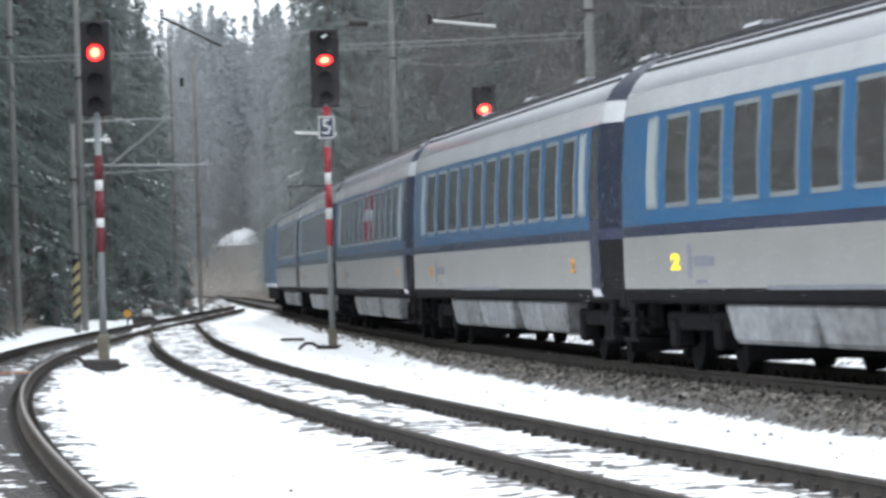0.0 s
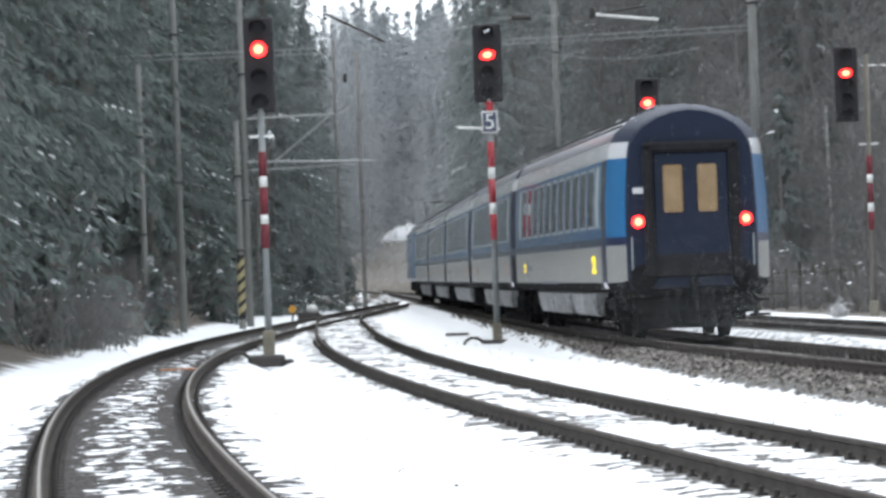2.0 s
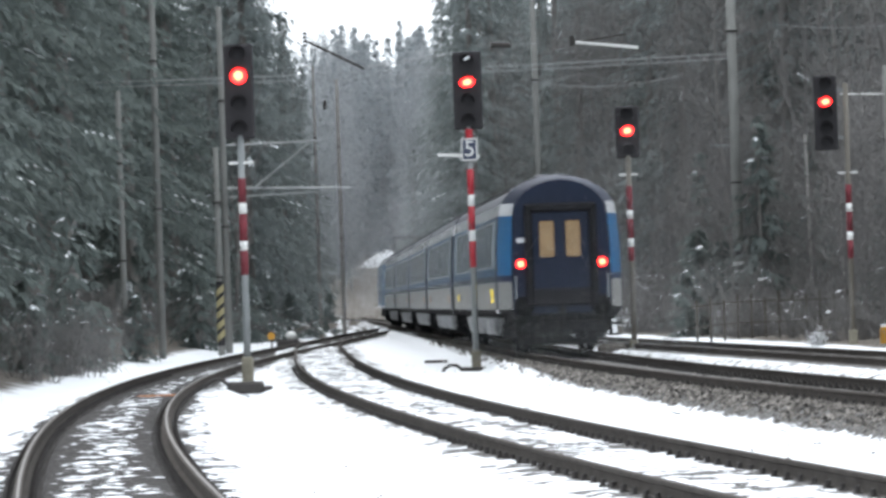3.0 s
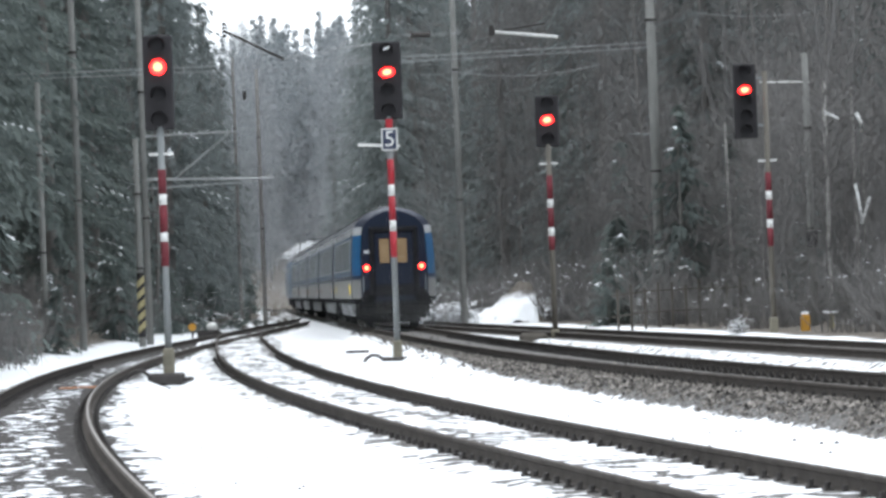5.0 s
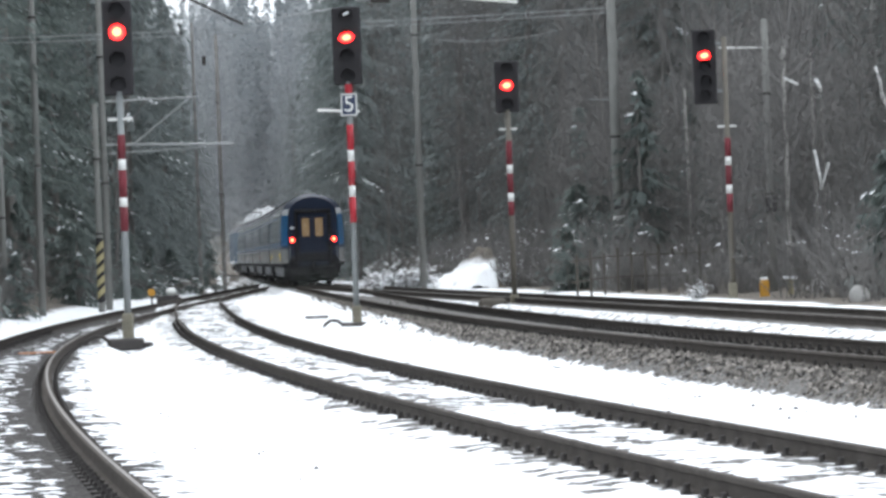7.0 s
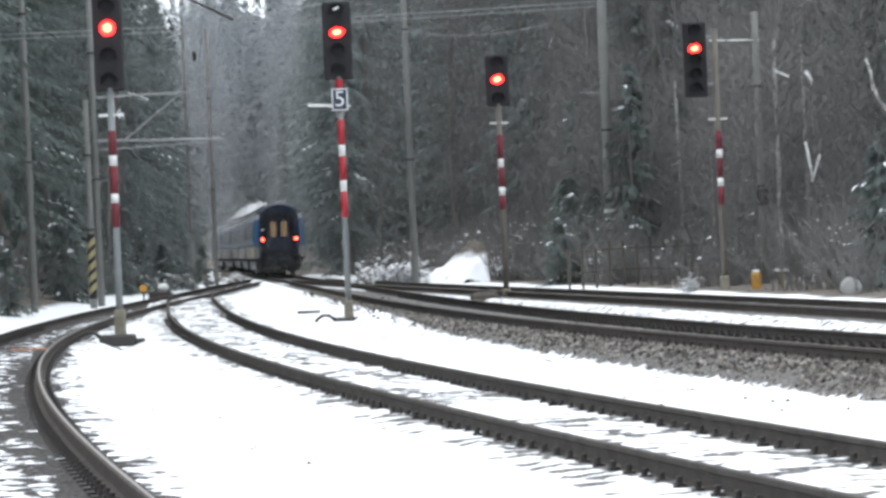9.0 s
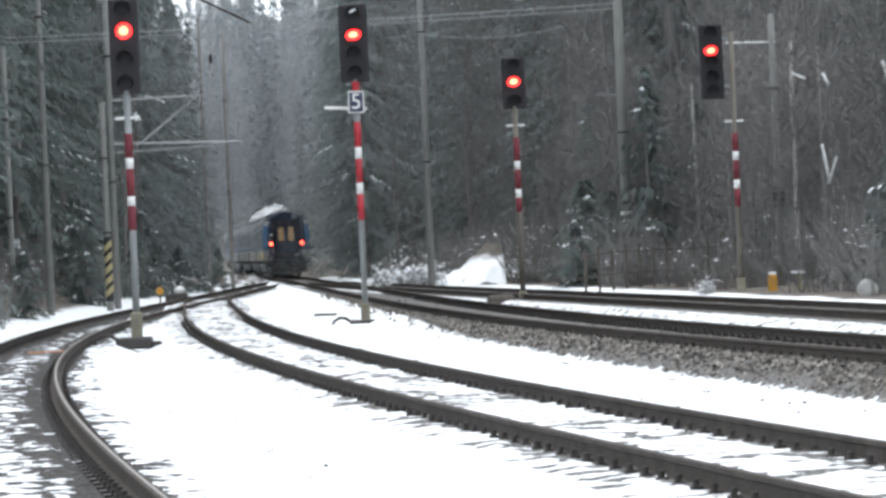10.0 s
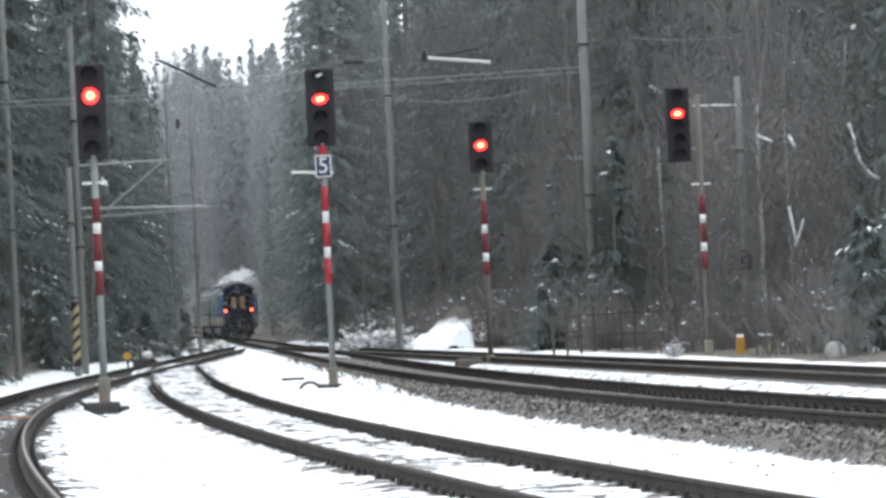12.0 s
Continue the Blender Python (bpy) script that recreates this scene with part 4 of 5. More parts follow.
    part("centre_sill", box(B(), (-0.5, -12.6, 0.5), (0.5, 12.6, 0.82)), M_under, c)
    for y in (-9.5, 9.5):
        bg = part("bogie", B_bogie(y), M_under, c, "dark bogie with brake gear")
        for a in (-1.25, 1.25):
            for s in (-1, 1):
                bm = tube(tube(B(), (s * 0.7, y + a, 0.46), (s * 0.83, y + a, 0.46), 0.46, n=28), (s * 0.66, y + a, 0.46), (s * 0.7, y + a, 0.46), 0.49, n=28)
                part("wheel", bm, M_under, bg)
    return c


def B_bogie(y):
    bm = B()
    for s in (-1, 1):
        box(bm, (s * 1.0 - 0.09, y - 1.75, 0.5), (s * 1.0 + 0.09, y + 1.75, 0.72), 0.03)
        for a in (-1.25, 1.25):
            box(bm, (s * 1.0 - 0.13, y + a - 0.2, 0.28), (s * 1.0 + 0.13, y + a + 0.2, 0.64), 0.04)
            tube(bm, (s * 1.0, y + a * 0.62, 0.62), (s * 1.0, y + a * 0.62, 0.86), 0.11, n=10)
    box(bm, (-1.0, y - 0.3, 0.5), (1.0, y + 0.3, 0.8))
    for a in (-1.25, 1.25):
        tube(bm, (-0.7, y + a, 0.46), (0.7, y + a, 0.46), 0.09, n=10)
    box(bm, (-0.9, y - 1.8, 0.16), (0.9, y - 1.6, 0.34)), box(bm, (-0.9, y + 1.6, 0.16), (0.9, y + 1.8, 0.34))
    return bm


def locomotive():
    c = thing("locomotive", "blue electric locomotive at the head of the train", "locomotive")
    half = 8.2
    prof = [(1.3, 0.95), (1.48, 1.1), (1.48, 1.7), (1.48, 2.3), (1.4, 3.3), (1.1, 3.7), (0.6, 3.85), (0.0, 3.88)]
    st = [(-half, 0.9), (-half + 0.5, 0.98), (-half + 1.0, 1.0), (half - 1.0, 1.0), (half - 0.5, 0.98), (half, 0.9)]
    bm = B()
    for s in (-1, 1):
        shell(bm, prof[:5], s, st)
    for y in (-half, half):
        ring = [bm.verts.new((s * w * 0.9, y, h)) for s, q in ((1, prof), (-1, prof[::-1][1:])) for w, h in q]
        bm.faces.new(ring)
    part("body", bm, M_blue, c, "sky-blue body")
    bm = B()
    for s in (-1, 1):
        shell(bm, prof[4:], s, st)
    part("roof", bm, M_roof, c, "grey roof")
    for e in (-1, 1):
        y0, y1 = sorted((e * half, e * (half + 0.04)))
        for s in (-1, 1):
            part("windscreen", box(B(), (s * 0.6 - 0.5, y0, 2.3), (s * 0.6 + 0.5, y1, 3.1), 0.03), M_glass, c)
            part("buffer", tube(B(), (s * 0.87, e * half, 1.06), (s * 0.87, e * (half + 0.5), 1.06), 0.2, n=16), M_under, c)
    bm = B()
    box(bm, (-1.3, -7.6, 0.5), (1.3, 7.6, 0.98))
    part("underframe", bm, M_under, c)
    for y in (-4.2, 4.2):
        bg = part("bogie", B_bogie(y), M_under, c)
        for a in (-1.25, 1.25):
            for s in (-1, 1):
                part("wheel", tube(B(), (s * 0.68, y + a, 0.55), (s * 0.82, y + a, 0.55), 0.55, n=28), M_under, bg)
    bm = B()
    for p, q in (((-0.7, -4.5, 3.95), (-0.6, -3.2, 4.4)), ((-0.6, -3.2, 4.4), (-0.7, -4.4, 4.75)), ((0.7, -4.5, 3.95), (0.6, -3.2, 4.4)), ((0.6, -3.2, 4.4), (0.7, -4.4, 4.75)), ((-0.8, -4.4, 4.78), (0.8, -4.4, 4.78))):
        tube(bm, p, q, 0.035, n=6)
    part("pantograph", bm, M_iron, c)
    return c


last_coach = coach(True)
plain_coach = coach(False)
cars = [last_coach, plain_coach] + [copy_thing(plain_coach, Matrix.Identity(4)) for _ in range(3)]
engine = locomotive()

# the main line as stations every half metre, for places along the train's way
WAY_Y = np.arange(5.0, 620.0, 0.5)
WAY_X = np.array([main_x(y) for y in WAY_Y])
WAY_S = np.concatenate([[0], np.cumsum(np.hypot(np.diff(WAY_X), np.diff(WAY_Y)))])


def on_way(s):
    return Vector((float(np.interp(s, WAY_S, WAY_X)), float(np.interp(s, WAY_S, WAY_Y)), LEVEL))


def vehicle_pose(s_mid, wheelbase):
    a, b = on_way(s_mid - wheelbase), on_way(s_mid + wheelbase)
    d = b - a
    return Matrix.Translation((a + b) / 2) @ Matrix.Rotation(math.atan2(-d.x, d.y), 4, "Z")


def tail_s(t):
    """Distance along the line of the train's rear buffers."""
    y = 61.7 + 23.74 * (t - 1.5) - 0.082 * (t - 1.5) ** 2 + 0.285 * math.log(1 + math.exp((1.45 - t) / 0.15)) - 0.5 * max(0.0, 1 - t / 7)
    return float(np.interp(y, WAY_Y, WAY_S))


def snow_whirl(name, n, seed, label, trailing):
    """Powder snow thrown up beside a coach, or behind the last one: a rigid cloud of tiny flakes."""
    rng = np.random.default_rng(seed)
    if trailing:
        c = np.stack([rng.normal(0, 1.5, n), -13.6 - 26 * rng.random(n), 0.1 + rng.exponential(1.1, n)], 1)
    else:
        side = np.where(rng.random(n) < 0.5, -1.0, 1.0)
        c = np.stack([side * (1.52 + rng.exponential(0.9, n)), rng.uniform(-13.2, 13.2, n), 1.0 + 4.2 * rng.random(n)], 1)
    ob = flakes(name, c, 0.003, rng)
    tagged(ob, label, "snow", "powder snow of the train", "stuff")
    return ob


def flakes(name, c, size, rng):
    n = len(c)
    v = (c[:, None, :] + rng.normal(0, size, (n, 3, 3))).reshape(-1, 3)
    me = bpy.data.meshes.new(name)
    me.vertices.add(3 * n), me.loops.add(3 * n), me.polygons.add(n)
    me.vertices.foreach_set("co", v.ravel())
    me.loops.foreach_set("vertex_index", np.arange(3 * n, dtype=np.int32))
    me.polygons.foreach_set("loop_start", np.arange(0, 3 * n, 3, dtype=np.int32))
    me.update(calc_edges=True)
    me.materials.append(M_snow)
    return new(name, me)


whirls = [snow_whirl("snow_whirl", 75000, 70 + k, "fine powder snow whirling beside the moving coach", False) for k in range(5)]
wake = snow_whirl("snow_wake", 34000, 80, "fine powder snow trailing behind the last coach", True)


def motions():
    times = [0.5 * k for k in range(25)]
    for k, c in enumerate(cars):
        walk(c, [(t, vehicle_pose(tail_s(t) + COACH * (k + 0.5), 9.5)) for t in times])
        walk(whirls[k], [(t, vehicle_pose(tail_s(t) + COACH * (k + 0.5), 9.5)) for t in times])
    walk(wake, [(t, vehicle_pose(tail_s(t) + COACH * 0.5, 9.5)) for t in times])
    walk(engine, [(t, vehicle_pose(tail_s(t) + COACH * 5 + 8.7, 4.2)) for t in times])


# ---- trees ----
def spruce(name, height, spread, bare, seed, snow_share, label, dense=1.0, needle=None):
    """A spruce: tapered trunk, drooping boughs built of many small needle sprays, and snow lying on some."""
    needle = needle or M_needle
    rnd = random.Random(seed)
    t = thing(name, label, "tree")
    bm = tube(B(), (0, 0, -0.5), (0, 0, height * 0.5), height * 0.0105, height * 0.006, 8, cap=False)
    tube(bm, (0, 0, height * 0.5), (0, 0, height), height * 0.006, 0.01, 7, cap=False)
    part("trunk", bm, M_hazetwig if needle is M_farneedle else M_bark, t, smooth=True)
    V, F, SV, SF = [], [], [], []

    def spray(c, d, w, l, store_v, store_f, lift=0.0):
        side = d.cross(Vector((0, 0, 1))).normalized() * w
        down = Vector((0, 0, -0.35 * l))
        n = len(store_v)
        up = Vector((0, 0, lift))
        store_v += [c + up - side * 0.3, c + up + side * 0.3, c + d * l * 0.6 + side + down * 0.3 + up, c + d * l + down + up, c + d * l * 0.6 - side + down * 0.3 + up]
        store_f.append((n, n + 1, n + 2, n + 3, n + 4))

    z = bare
    while z < height * 0.98:
        k = (z - bare) / (height - bare)
        reach = spread * (1 - k) ** 0.85 * (0.5 + 0.5 * min(1, k * 6 + 0.4))
        for _ in range(int((4 + 3 * (1 - k)) * dense)):
            a = rnd.uniform(0, math.tau)
            r = reach * rnd.uniform(0.55, 1.15)
            d = Vector((math.cos(a), math.sin(a), 0))
            zz = z + rnd.uniform(-0.2, 0.2)
            droop = rnd.uniform(0.18, 0.4)
            n = max(3, int(r / 0.28))
            white, lying = rnd.random() < snow_share, rnd.uniform(0.15, 0.6)
            for i in range(n):
                u = (i + 0.6) / n
                if u < 0.15:
                    continue
                c = d * (r * u) + Vector((0, 0, zz - droop * r * u * u + 0.1 * u))
                for sgn in (-1, 1, rnd.choice((-0.4, 0.4))):
                    dd = (d + Vector((-d.y, d.x, 0)) * sgn * rnd.uniform(0.2, 1.1) + Vector((0, 0, rnd.uniform(-1.3, 0.0)))).normalized()
                    spray(c, dd, rnd.uniform(0.04, 0.085), rnd.uniform(0.22, 0.48) * (1.15 - 0.4 * u), V, F)
                if white and lying < u < lying + 0.4:  # snow lies in one streak along the bough
                    for sgn in (-0.5, 0.5):
                        spray(c, (d + Vector((-d.y, d.x, 0)) * sgn + Vector((0, 0, -0.3))).normalized(), rnd.uniform(0.025, 0.06), rnd.uniform(0.12, 0.26), SV, SF, 0.04)
        z += rnd.uniform(0.28, 0.5) * (1.0 if dense >= 1 else 1.3)
    # dead twigs below the crown
    bm = B()
    for _ in range(26):
        a, zz = rnd.uniform(0, math.tau), rnd.uniform(0.8, max(1.5, bare + 1.5))
        r = rnd.uniform(0.5, 1.6)
        tube(bm, (0, 0, zz), (r * math.cos(a), r * math.sin(a), zz - 0.25 * r), 0.018, 0.006, 3, cap=False)
    tagged(part("dead_branchwork", bm, M_twig, t), kind="stuff")
    raw("crown", V, F, needle, t)
    if SF:
        tagged(raw("snow", SV, SF, M_snow, t), kind="stuff")
    return t


def bare_tree(name, height, seed, bark, twig, label, levels=4, spread=0.55, trunk=0.0075, stem=2):
    """A leafless tree grown by forking."""
    rnd = random.Random(seed)
    t = thing(name, label, "tree")
    bm, tw = B(), B()

    def grow(p, d, l, r, lev):
        q = p + d * l
        tube(bm if lev < stem else tw, p, q, r, r * 0.68, 6 if lev < 2 else 3, cap=False)
        if lev >= levels:
            return
        kids = 3 if lev else 5
        for k in range(kids):
            s = Vector((rnd.gauss(0, 1), rnd.gauss(0, 1), rnd.gauss(0.1, 0.5))).normalized()
            nd = (d + s * spread * (1.0 if lev else 1.2)).normalized()
            start = p.lerp(q, rnd.uniform(0.45, 1.0) if lev else rnd.uniform(0.3, 1.0)) if k else q
            grow(start, nd if k else (d + s * 0.18).normalized(), l * rnd.uniform(0.5, 0.78), r * (0.62 if k == 0 else 0.42), lev + 1)

    grow(Vector((0, 0, -0.4)), Vector((rnd.uniform(-0.04, 0.04), rnd.uniform(-0.04, 0.04), 1)).normalized(), height * 0.42, height * trunk, 0)
    part("trunk", bm, bark, t, smooth=True)
    tagged(part("branchwork", tw, twig, t), kind="stuff")
    return t


def fine_tree(name, height, seed, bark, twig, label, thick=0.006, wide=1.5, count=2600):
    """A slender leafless tree whose crown is a cloud of fine upright twigs."""
    rnd = random.Random(seed)
    t = thing(name, label, "tree")
    p, r, tops, V, F = Vector((0, 0, -0.4)), height * 0.0055, [], [], []
    for k in range(8):
        n = len(V)
        V += [p + Vector((r * math.cos(math.tau * i / 6), r * math.sin(math.tau * i / 6), 0)) for i in range(6)]
        if k:
            F += [(n - 6 + i, n - 6 + (i + 1) % 6, n + (i + 1) % 6, n + i) for i in range(6)]
        q = p + Vector((rnd.uniform(-0.12, 0.12), rnd.uniform(-0.12, 0.12), height / 7))
        tops.append((p, q))
        p, r = q, r * 0.8
    raw("trunk", V, F, bark, t, True)
    V, F, limbs = [], [], []
    for _ in range(26):
        a, b = tops[rnd.randrange(1, 7)]
        c = a.lerp(b, rnd.random())
        an = rnd.uniform(0, math.tau)
        l = height * rnd.uniform(0.08, 0.2)
        e = c + Vector((math.cos(an) * rnd.uniform(0.4, 0.8), math.sin(an) * rnd.uniform(0.4, 0.8), rnd.uniform(0.4, 1.0))) * l
        n = len(V)
        side = (e - c).cross(Vector((0, 0, 1))).normalized() * 0.025
        V += [c - side, c + side, c + Vector((0, 0, 0.04)), e]
        F += [(n, n + 1, n + 3), (n + 1, n + 2, n + 3), (n + 2, n, n + 3)]
        limbs.append((c, e))
    for _ in range(count):
        if rnd.random() < 0.6:
            a, b = limbs[rnd.randrange(len(limbs))]
            c = a.lerp(b, rnd.uniform(0.2, 1.0)) + Vector([rnd.gauss(0, 0.35) for _ in range(3)])
        else:
            c = Vector((rnd.gauss(0, wide * 0.5), rnd.gauss(0, wide * 0.5), height * rnd.uniform(0.02, 0.95)))
        d = Vector((rnd.gauss(0, 0.55), rnd.gauss(0, 0.55), rnd.uniform(0.1, 1.0))).normalized() * rnd.uniform(0.3, 0.9)
        s = d.cross(Vector((rnd.gauss(0, 1), rnd.gauss(0, 1), rnd.gauss(0, 1)))).normalized() * thick
        m = c + d * 0.5 + s * rnd.uniform(-6, 6)
        n = len(V)
        V += [c - s, c + s, m + s, m - s, c + d]
        F += [(n, n + 1, n + 2, n + 3), (n + 3, n + 2, n + 4)]
    tagged(raw("branchwork", V, F, twig, t), kind="stuff")
    return t


def crooked_birch(x, y, base, stems):
    t = thing("birch", "crooked birch with bright white bark and thin twigs", "tree", pose(x, y, base), "birches")
    t.scale = (0.92, 0.92, 0.92)
    for pts, r in stems:
        part("stem", polytube(B(), [Vector(p) for p in pts], r, 6), M_whitebark if r > 0.035 else M_pole, t, "white-barked crooked stem" if r > 0.035 else "thin grey stem", True)


def shrub(name, height, seed, snow, label):
    rnd = random.Random(seed)
    t = thing(name, label, "shrub")
    bm, SV, SF = B(), [], []
    for _ in range(60):
        a, tilt = rnd.uniform(0, math.tau), abs(rnd.gauss(0, 0.5))
        p = Vector((rnd.gauss(0, 0.35), rnd.gauss(0, 0.35), -0.05))
        d = Vector((math.cos(a) * math.sin(tilt), math.sin(a) * math.sin(tilt), math.cos(tilt)))
        l = height * rnd.uniform(0.35, 1.0)
        q = p + d * l
        tube(bm, p, q, 0.012, 0.004, 3, cap=False)
        for _ in range(4):
            b = p.lerp(q, rnd.uniform(0.3, 0.95))
            e = b + (d + Vector((rnd.gauss(0, 0.6), rnd.gauss(0, 0.6), rnd.gauss(0, 0.4)))).normalized() * l * 0.35
            tube(bm, b, e, 0.008, 0.003, 3, cap=False)
            if rnd.random() < snow:
                n = len(SV)
                w = 0.012 + 0.07 * rnd.random() ** 3 if snow < 0.5 else 0.03 + 0.07 * rnd.random()
                SV += [e + Vector((-w, -w, 0)), e + Vector((w, -w, 0.01)), e + Vector((w, w, 0.03)), e + Vector((-w, w, 0.02)), e + Vector((0, 0, 0.05))]
                SF += [(n, n + 1, n + 4), (n + 1, n + 2, n + 4), (n + 2, n + 3, n + 4), (n + 3, n, n + 4)]
    tagged(part("brushwood", bm, M_twig, t), kind="stuff")
    if SF:
        tagged(raw("snow", SV, SF, M_snow, t), kind="stuff")
    return t


def plant(kinds, places, rnd, group, lo=0.85, hi=1.15):
    for k, (x, y) in enumerate(places):
        if 380 < y < 506 and abs(x + 0.0364 * y) < 2.6:  # clearing at the end of the valley
            continue
        src = kinds[rnd.randrange(len(kinds))]
        s = rnd.uniform(lo, hi)
        if 200 < y < 440 and -0.062 < x / y < -0.022 and hi > 1.1:  # lower growth along the line
            s *= 0.7
        if group == "small spruces" and 0.072 < x / y < 0.084:  # kept lower than the pole before them
            s *= 0.55
        o = copy_thing(src, Matrix.Translation((x, y, ground_z(x, y) - 0.05)) @ Matrix.Rotation(rnd.uniform(0, math.tau), 4, "Z"))
        o.scale = (s, s, s * rnd.uniform(0.92, 1.08))
        o["group"] = group


def woods():
    rnd = random.Random(11)
    tall = [spruce("spruce", 24, 3.4, 2.2, 1, 0.12, "tall dark spruce with snow-dusted boughs"), spruce("spruce", 26, 3.8, 4.5, 2, 0.08, "tall dark spruce, bare lower trunk, snow-dusted boughs"), spruce("spruce", 21, 3.6, 0.8, 3, 0.13, "dark spruce branched to the ground, snow-dusted")]
    small = [spruce("small_spruce", 9, 2.1, 0.4, 61, 0.12, "small dark spruce with snow on its boughs"), spruce("small_spruce", 7, 1.9, 0.3, 62, 0.1, "small dark spruce with snow on its boughs")]
    young = [spruce("young_spruce", 3.2, 1.3, 0.15, 4, 0.2, "young spruce laden with snow", 1.3)]
    bare = [bare_tree("bare_tree", 17, 6, M_bark, M_twig, "leafless brown tree in the wood"), bare_tree("bare_tree", 14, 7, M_bark, M_twig, "leafless brown tree in the wood", spread=0.6)]
    hazy = [fine_tree("frosted_tree", 20, 8, M_hazetwig, M_hazetwig, "distant leafless tree with haze put into its pale colour", 0.02, 2.2, 3000), fine_tree("frosted_tree", 17, 9, M_hazetwig, M_hazetwig, "distant leafless tree with haze put into its pale colour", 0.02, 2.6, 3000)]
    birch = [bare_tree("birch", 15, 12, M_birch, M_twig, "birch with a pale trunk and bare twigs", 3, 0.3, 0.005, 1)]
    shrubs = [shrub("bare_shrub", 1.6, 21, 0.04, "bare brown shrub with bits of snow"), shrub("bare_shrub", 2.4, 22, 0.015, "tall bare brown shrub")]
    snowy = [shrub("snowy_shrub", 1.5, 23, 0.3, "low shrub thick with snow")]
    heavy = [shrub("laden_shrub", 1.3, 24, 0.85, "bush bent under heavy snow")]
    def zone(n, y0, y1, off0, off1, side, power=1.0, gap=2.0):
        got, tries = [], 0
        while len(got) < n and tries < n * 40:
            tries += 1
            y = rnd.uniform(y0, y1)
            d = off0 + (off1 - off0) * rnd.random() ** power
            x = edge_left(y) - d if side < 0 else edge_right(y) + d
            if abs(x) > 0.135 * y + 9:
                continue
            if all((x - a) ** 2 + (y - b) ** 2 > gap * gap for a, b in got):
                got.append((x, y))
        return got
    # deeper spruces: needle colour lightened in place of haze
    dusted = [spruce("dusted_spruce", 25, 3.5, 2.0, 41, 0.03, "spruce deep in the cutting, haze-paled needles, bits of snow", 1.0, M_midneedle), spruce("dusted_spruce", 22, 3.4, 0.8, 42, 0.04, "spruce deep in the cutting, haze-paled needles, bits of snow", 1.0, M_midneedle)]
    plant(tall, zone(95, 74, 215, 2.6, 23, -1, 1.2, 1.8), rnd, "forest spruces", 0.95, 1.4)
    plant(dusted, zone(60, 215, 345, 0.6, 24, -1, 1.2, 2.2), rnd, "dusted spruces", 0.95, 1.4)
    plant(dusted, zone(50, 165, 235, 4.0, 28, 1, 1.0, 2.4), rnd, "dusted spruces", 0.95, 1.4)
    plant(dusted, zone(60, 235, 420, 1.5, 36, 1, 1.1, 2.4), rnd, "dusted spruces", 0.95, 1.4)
    plant(tall[2:], zone(40, 150, 300, 3.5, 26, 1, 0.8, 2.4), rnd, "forest spruces", 0.35, 0.9)
    thicket = [fine_tree("bare_tree", 15, 51, M_bark, M_twig, "slender leafless tree with fine brown twigs"), fine_tree("bare_tree", 12, 52, M_bark, M_twig, "slender leafless tree with fine brown twigs", wide=1.9), fine_tree("sapling", 7, 53, M_twig, M_twig, "thin leafless sapling in the undergrowth", wide=1.2, count=1800)]
    plant(thicket[:2], zone(110, 128, 235, 1.8, 24, 1, 0.9, 1.2), rnd, "leafless trees", 0.9, 1.3)
    plant(thicket[2:], zone(90, 112, 180, 1.2, 14, 1, 0.9, 0.9), rnd, "saplings", 0.7, 1.2)
    plant(thicket[:2], zone(40, 235, 330, 1.0, 14, 1, 0.9, 1.2), rnd, "leafless trees", 0.9, 1.3)
    plant(small, zone(36, 122, 178, 1.6, 14, 1, 0.9, 1.8), rnd, "small spruces", 0.5, 1.2)
    plant(bare, zone(12, 130, 300, 3.5, 26, 1, 1.0, 2.0), rnd, "leafless trees")
    crooked_birch(10.66, 114, ground_z(10.66, 114), [([(0.16, 0, -0.3), (0.13, 0, 1.2), (0.02, 0, 2.3), (0.03, 0, 2.95)], 0.028), ([(-0.1, 0, 4.1), (-0.02, 0, 3.6), (0.03, 0, 3.3), (0.03, 0, 2.95)], 0.045), ([(0.3, 0, 3.72), (0.16, 0, 3.3), (0.03, 0, 2.95)], 0.045), ([(-0.1, 0, 4.1), (0.05, 0, 5.0), (0.12, 0, 5.55), (0.12, 0, 6.0)], 0.03), ([(0.12, 0, 5.6), (0.14, 0, 5.85), (0.0, 0, 6.15)], 0.06), ([(-0.9, 0, 6.2), (-0.6, 0, 6.05), (-0.5, 0, 6.0)], 0.04)])
    crooked_birch(12.18, 114, ground_z(12.18, 114), [([(0.4, 0, -0.3), (0.5, 0, 1.4), (0.72, 0, 3.0), (0.9, 0, 4.3)], 0.03), ([(0.9, 0, 4.3), (0.66, 0, 4.42), (0.4, 0, 4.75), (0.24, 0, 5.2)], 0.062), ([(0.24, 0, 5.2), (0.2, 0, 5.6), (0.08, 0, 5.95)], 0.05), ([(0.08, 0, 5.95), (0.0, 0, 7.0), (0.12, 0, 8.4)], 0.03), ([(0.5, 0, 1.4), (0.78, 0, 1.15), (1.1, 0, 0.9)], 0.045)])
    laden = [spruce("young_spruce", 3.6, 1.5, 0.2, 5, 0.4, "young dark spruce with heavy snow on its boughs", 1.2)]
    plant(laden, [(6.35, 149), (7.7, 151), (5.6, 152), (12.2, 103.5), (13.1, 104), (12.7, 101)], rnd, "young spruces", 0.75, 1.15)
    plant(dusted, [(main_x(y) - rnd.uniform(3.2, 4.8), y) for y in [335 + 5.5 * k for k in range(27)]], rnd, "dusted spruces", 0.14, 0.26)
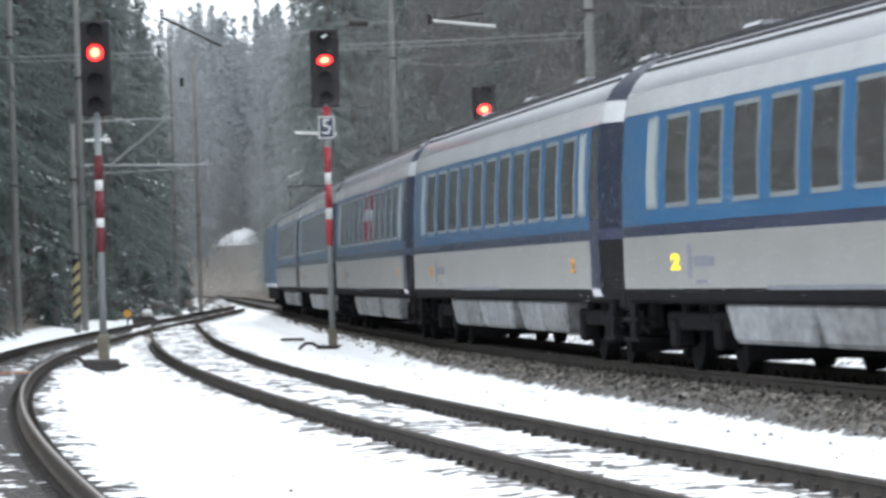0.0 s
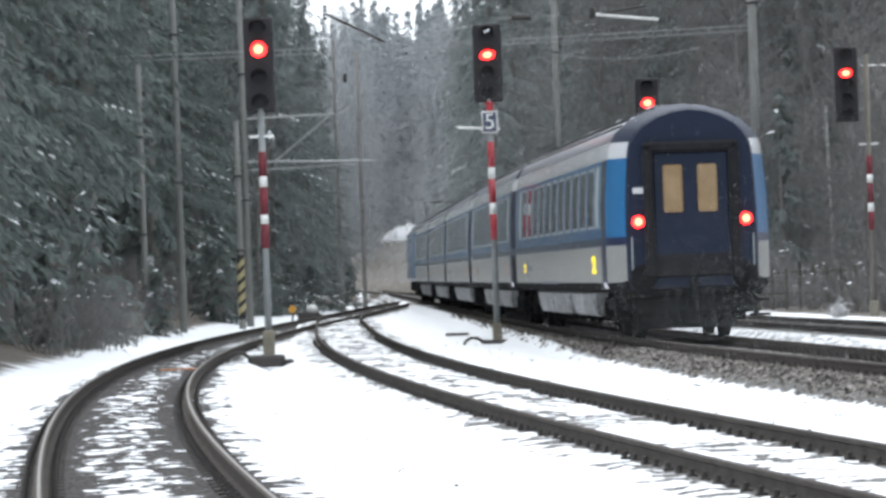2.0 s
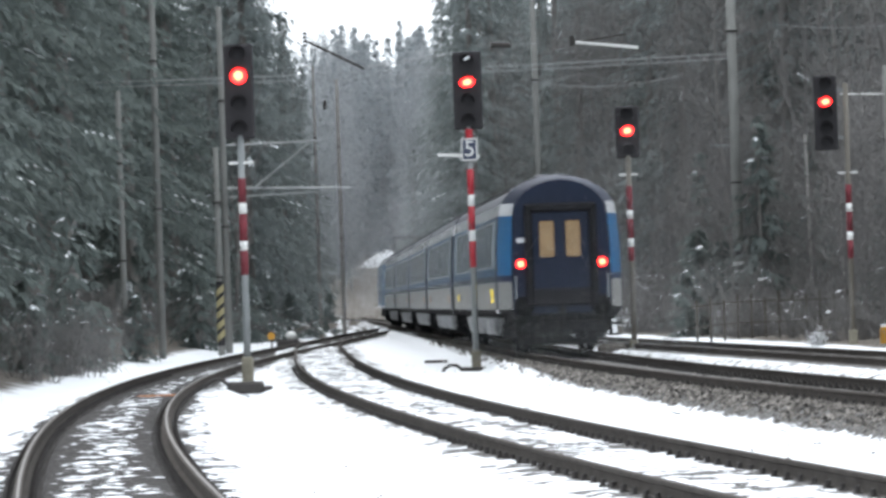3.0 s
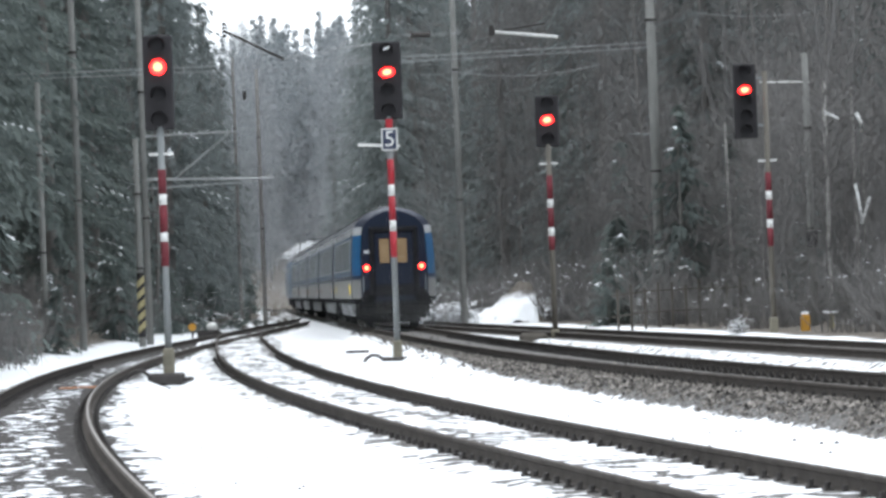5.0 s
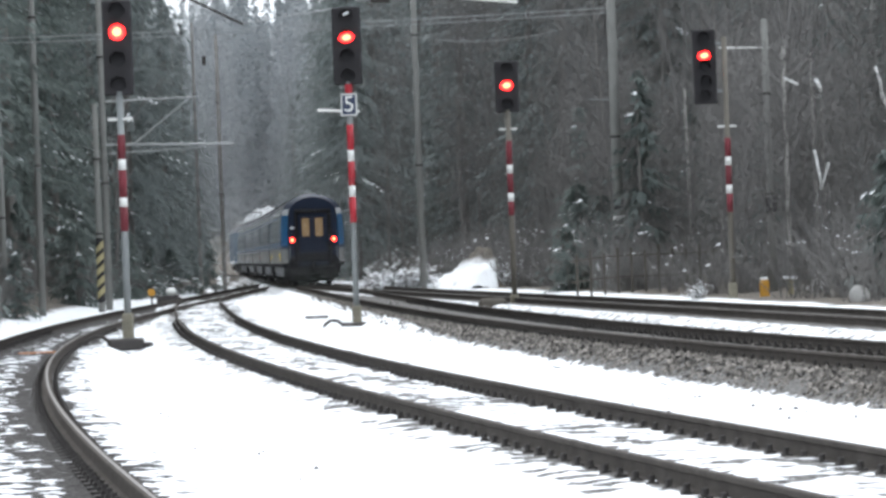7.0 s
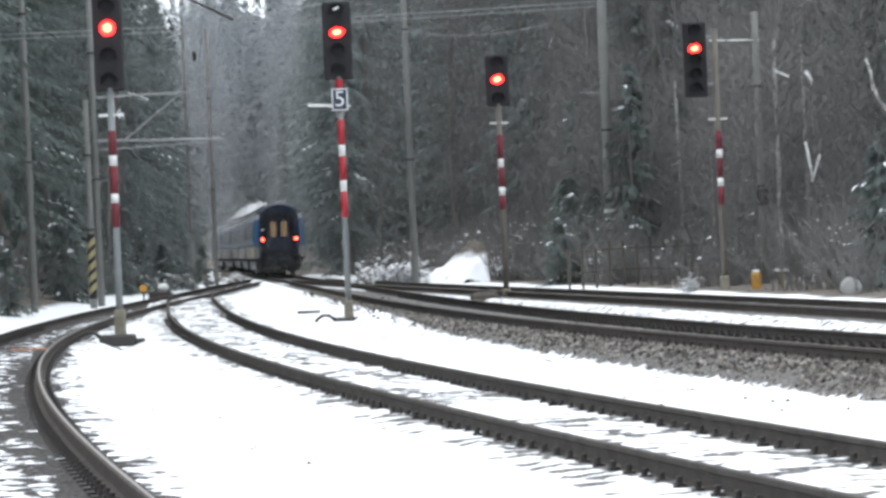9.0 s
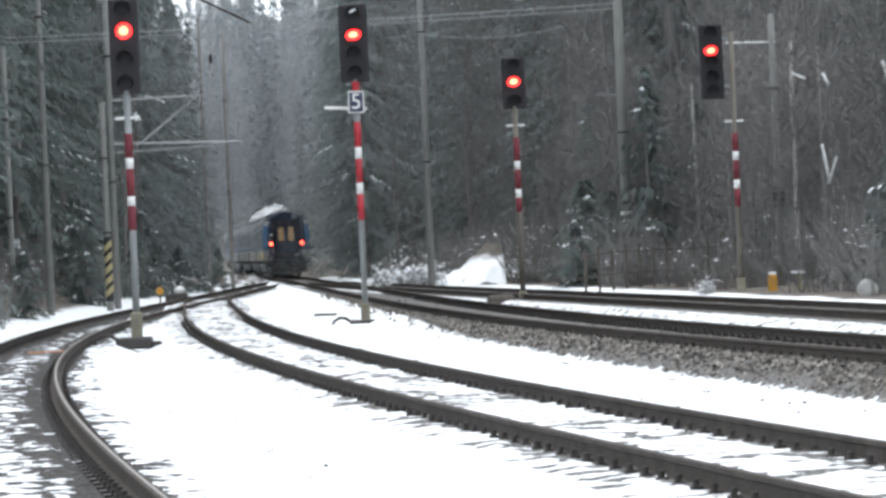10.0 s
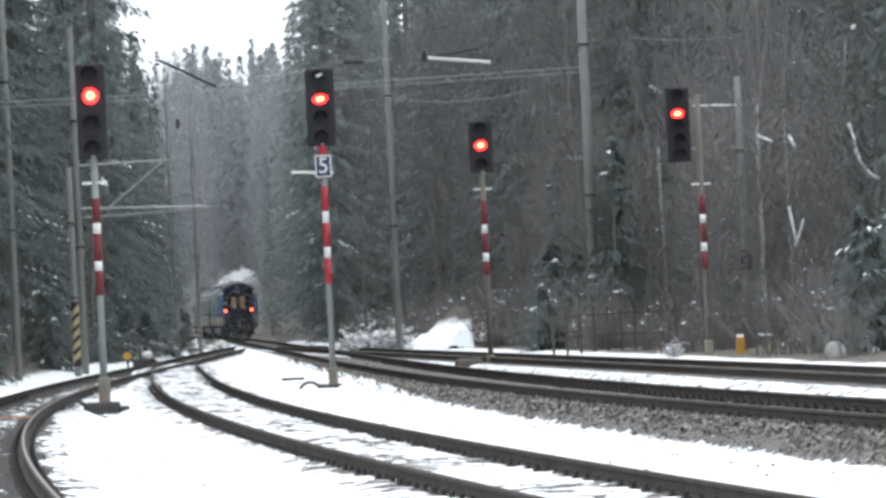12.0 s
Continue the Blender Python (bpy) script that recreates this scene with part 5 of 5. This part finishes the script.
    plant(laden, [(-13.4, 213), (-12.7, 219), (-12.0, 226), (-13.9, 205), (-11.6, 236)], rnd, "young spruces", 0.6, 0.9)
    # low dark growth along the foot of the far bank
    plant(dusted, [(main_x(y) - rnd.uniform(4.6, 9.0), y) for y in [265 + 6.5 * k for k in range(28)]], rnd, "dusted spruces", 0.22, 0.42)
    # tall trees standing over both sides of the valley's mouth
    for n, y0, y1, k0, k1 in ((16, 250, 345, -0.018, -0.004), (9, 190, 330, -0.076, -0.065)):
        plant(dusted, [(rnd.uniform(k0, k1) * y, y) for y in [rnd.uniform(y0, y1) for _ in range(n)]], rnd, "dusted spruces", 1.25, 1.5)
    plant(bare, zone(4, 190, 260, 0.6, 6, -1, 1.0, 3.0), rnd, "leafless trees")
    plant(birch, zone(6, 120, 160, 2, 12, 1, 1.0, 2.0), rnd, "birches")
    plant(shrubs, zone(90, 96, 240, 0.1, 6, 1, 1.0, 0.6), rnd, "line-side shrubs")
    plant(shrubs, zone(60, 100, 170, 5.0, 16, 1, 1.0, 0.9), rnd, "line-side shrubs", 0.9, 1.6)
    plant(shrubs, zone(28, 84, 300, -0.2, 2.5, -1, 1.0, 0.8), rnd, "line-side shrubs")
    plant(snowy, zone(12, 165, 230, -0.4, 2.0, 1, 1.0, 0.6), rnd, "snowy shrubs")
    plant(heavy, [(-1.6, 167.5), (-1.0, 168), (-0.5, 168.2), (-2.1, 169), (0.1, 168.4), (3.5, 171), (3.9, 172), (6.5, 146), (7.4, 147)], rnd, "snowy shrubs", 0.6, 0.95)
    plant(heavy, [(7.2, 112), (10.4, 112.5)], rnd, "snowy shrubs", 0.3, 0.42)
    plant(shrubs, zone(26, 133, 200, 0.2, 3.0, 1, 1.0, 0.8), rnd, "line-side shrubs", 1.0, 1.6)
    plant(tall, [(13.0, 134), (15.2, 138), (17.0, 146), (14.6, 150), (19.5, 150), (12.4, 158)], rnd, "forest spruces", 0.5, 0.9)
    plant(snowy, zone(8, 200, 330, -0.2, 2.0, -1, 1.0, 0.6), rnd, "snowy shrubs")
    plant(young, [(11.3, 103), (12.4, 105), (10.9, 99.5), (11.9, 108), (12.8, 101), (13.2, 107), (11.5, 100.5), (4.9, 143), (5.6, 149)], rnd, "young spruces", 0.7, 1.2)
    plant(young, zone(14, 78, 220, 0.3, 3.0, -1, 1.0, 1.5), rnd, "young spruces", 0.7, 1.6)
    # wood closing the valley, distance haze put into its pale colours
    pale = [spruce("frosted_spruce", 21, 3.2, 1.0, 31, 0.0, "distant spruce with haze put into its grey colour", 1.0, M_farneedle)]
    plant(hazy, [(rnd.uniform(-56, 6), rnd.uniform(440, 520)) for _ in range(90)], rnd, "frosted trees", 1.0, 1.35)
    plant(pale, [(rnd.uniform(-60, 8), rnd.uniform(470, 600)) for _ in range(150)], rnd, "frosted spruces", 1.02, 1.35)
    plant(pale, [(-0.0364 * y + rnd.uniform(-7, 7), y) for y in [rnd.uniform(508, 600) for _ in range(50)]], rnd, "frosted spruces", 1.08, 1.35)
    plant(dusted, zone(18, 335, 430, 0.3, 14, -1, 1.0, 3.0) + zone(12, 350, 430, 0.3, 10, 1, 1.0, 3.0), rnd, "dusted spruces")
    for src in heavy + laden + small + thicket + pale + dusted + tall + young + bare + hazy + birch + shrubs + snowy:
        for o in (*src.children_recursive, src):
            bpy.data.objects.remove(o)


woods()


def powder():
    """Haze in the air of the cutting, over the main line, imitated by added white flakes."""
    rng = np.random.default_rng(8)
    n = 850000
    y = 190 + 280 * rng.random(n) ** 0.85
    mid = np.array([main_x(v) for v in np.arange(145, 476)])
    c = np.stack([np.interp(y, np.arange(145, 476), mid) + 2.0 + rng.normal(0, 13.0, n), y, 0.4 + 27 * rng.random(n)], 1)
    tagged(flakes("powder_snow", c, 0.0135, rng), "fine white flakes added as haze over the line", "snow", kind="stuff")


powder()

motions()
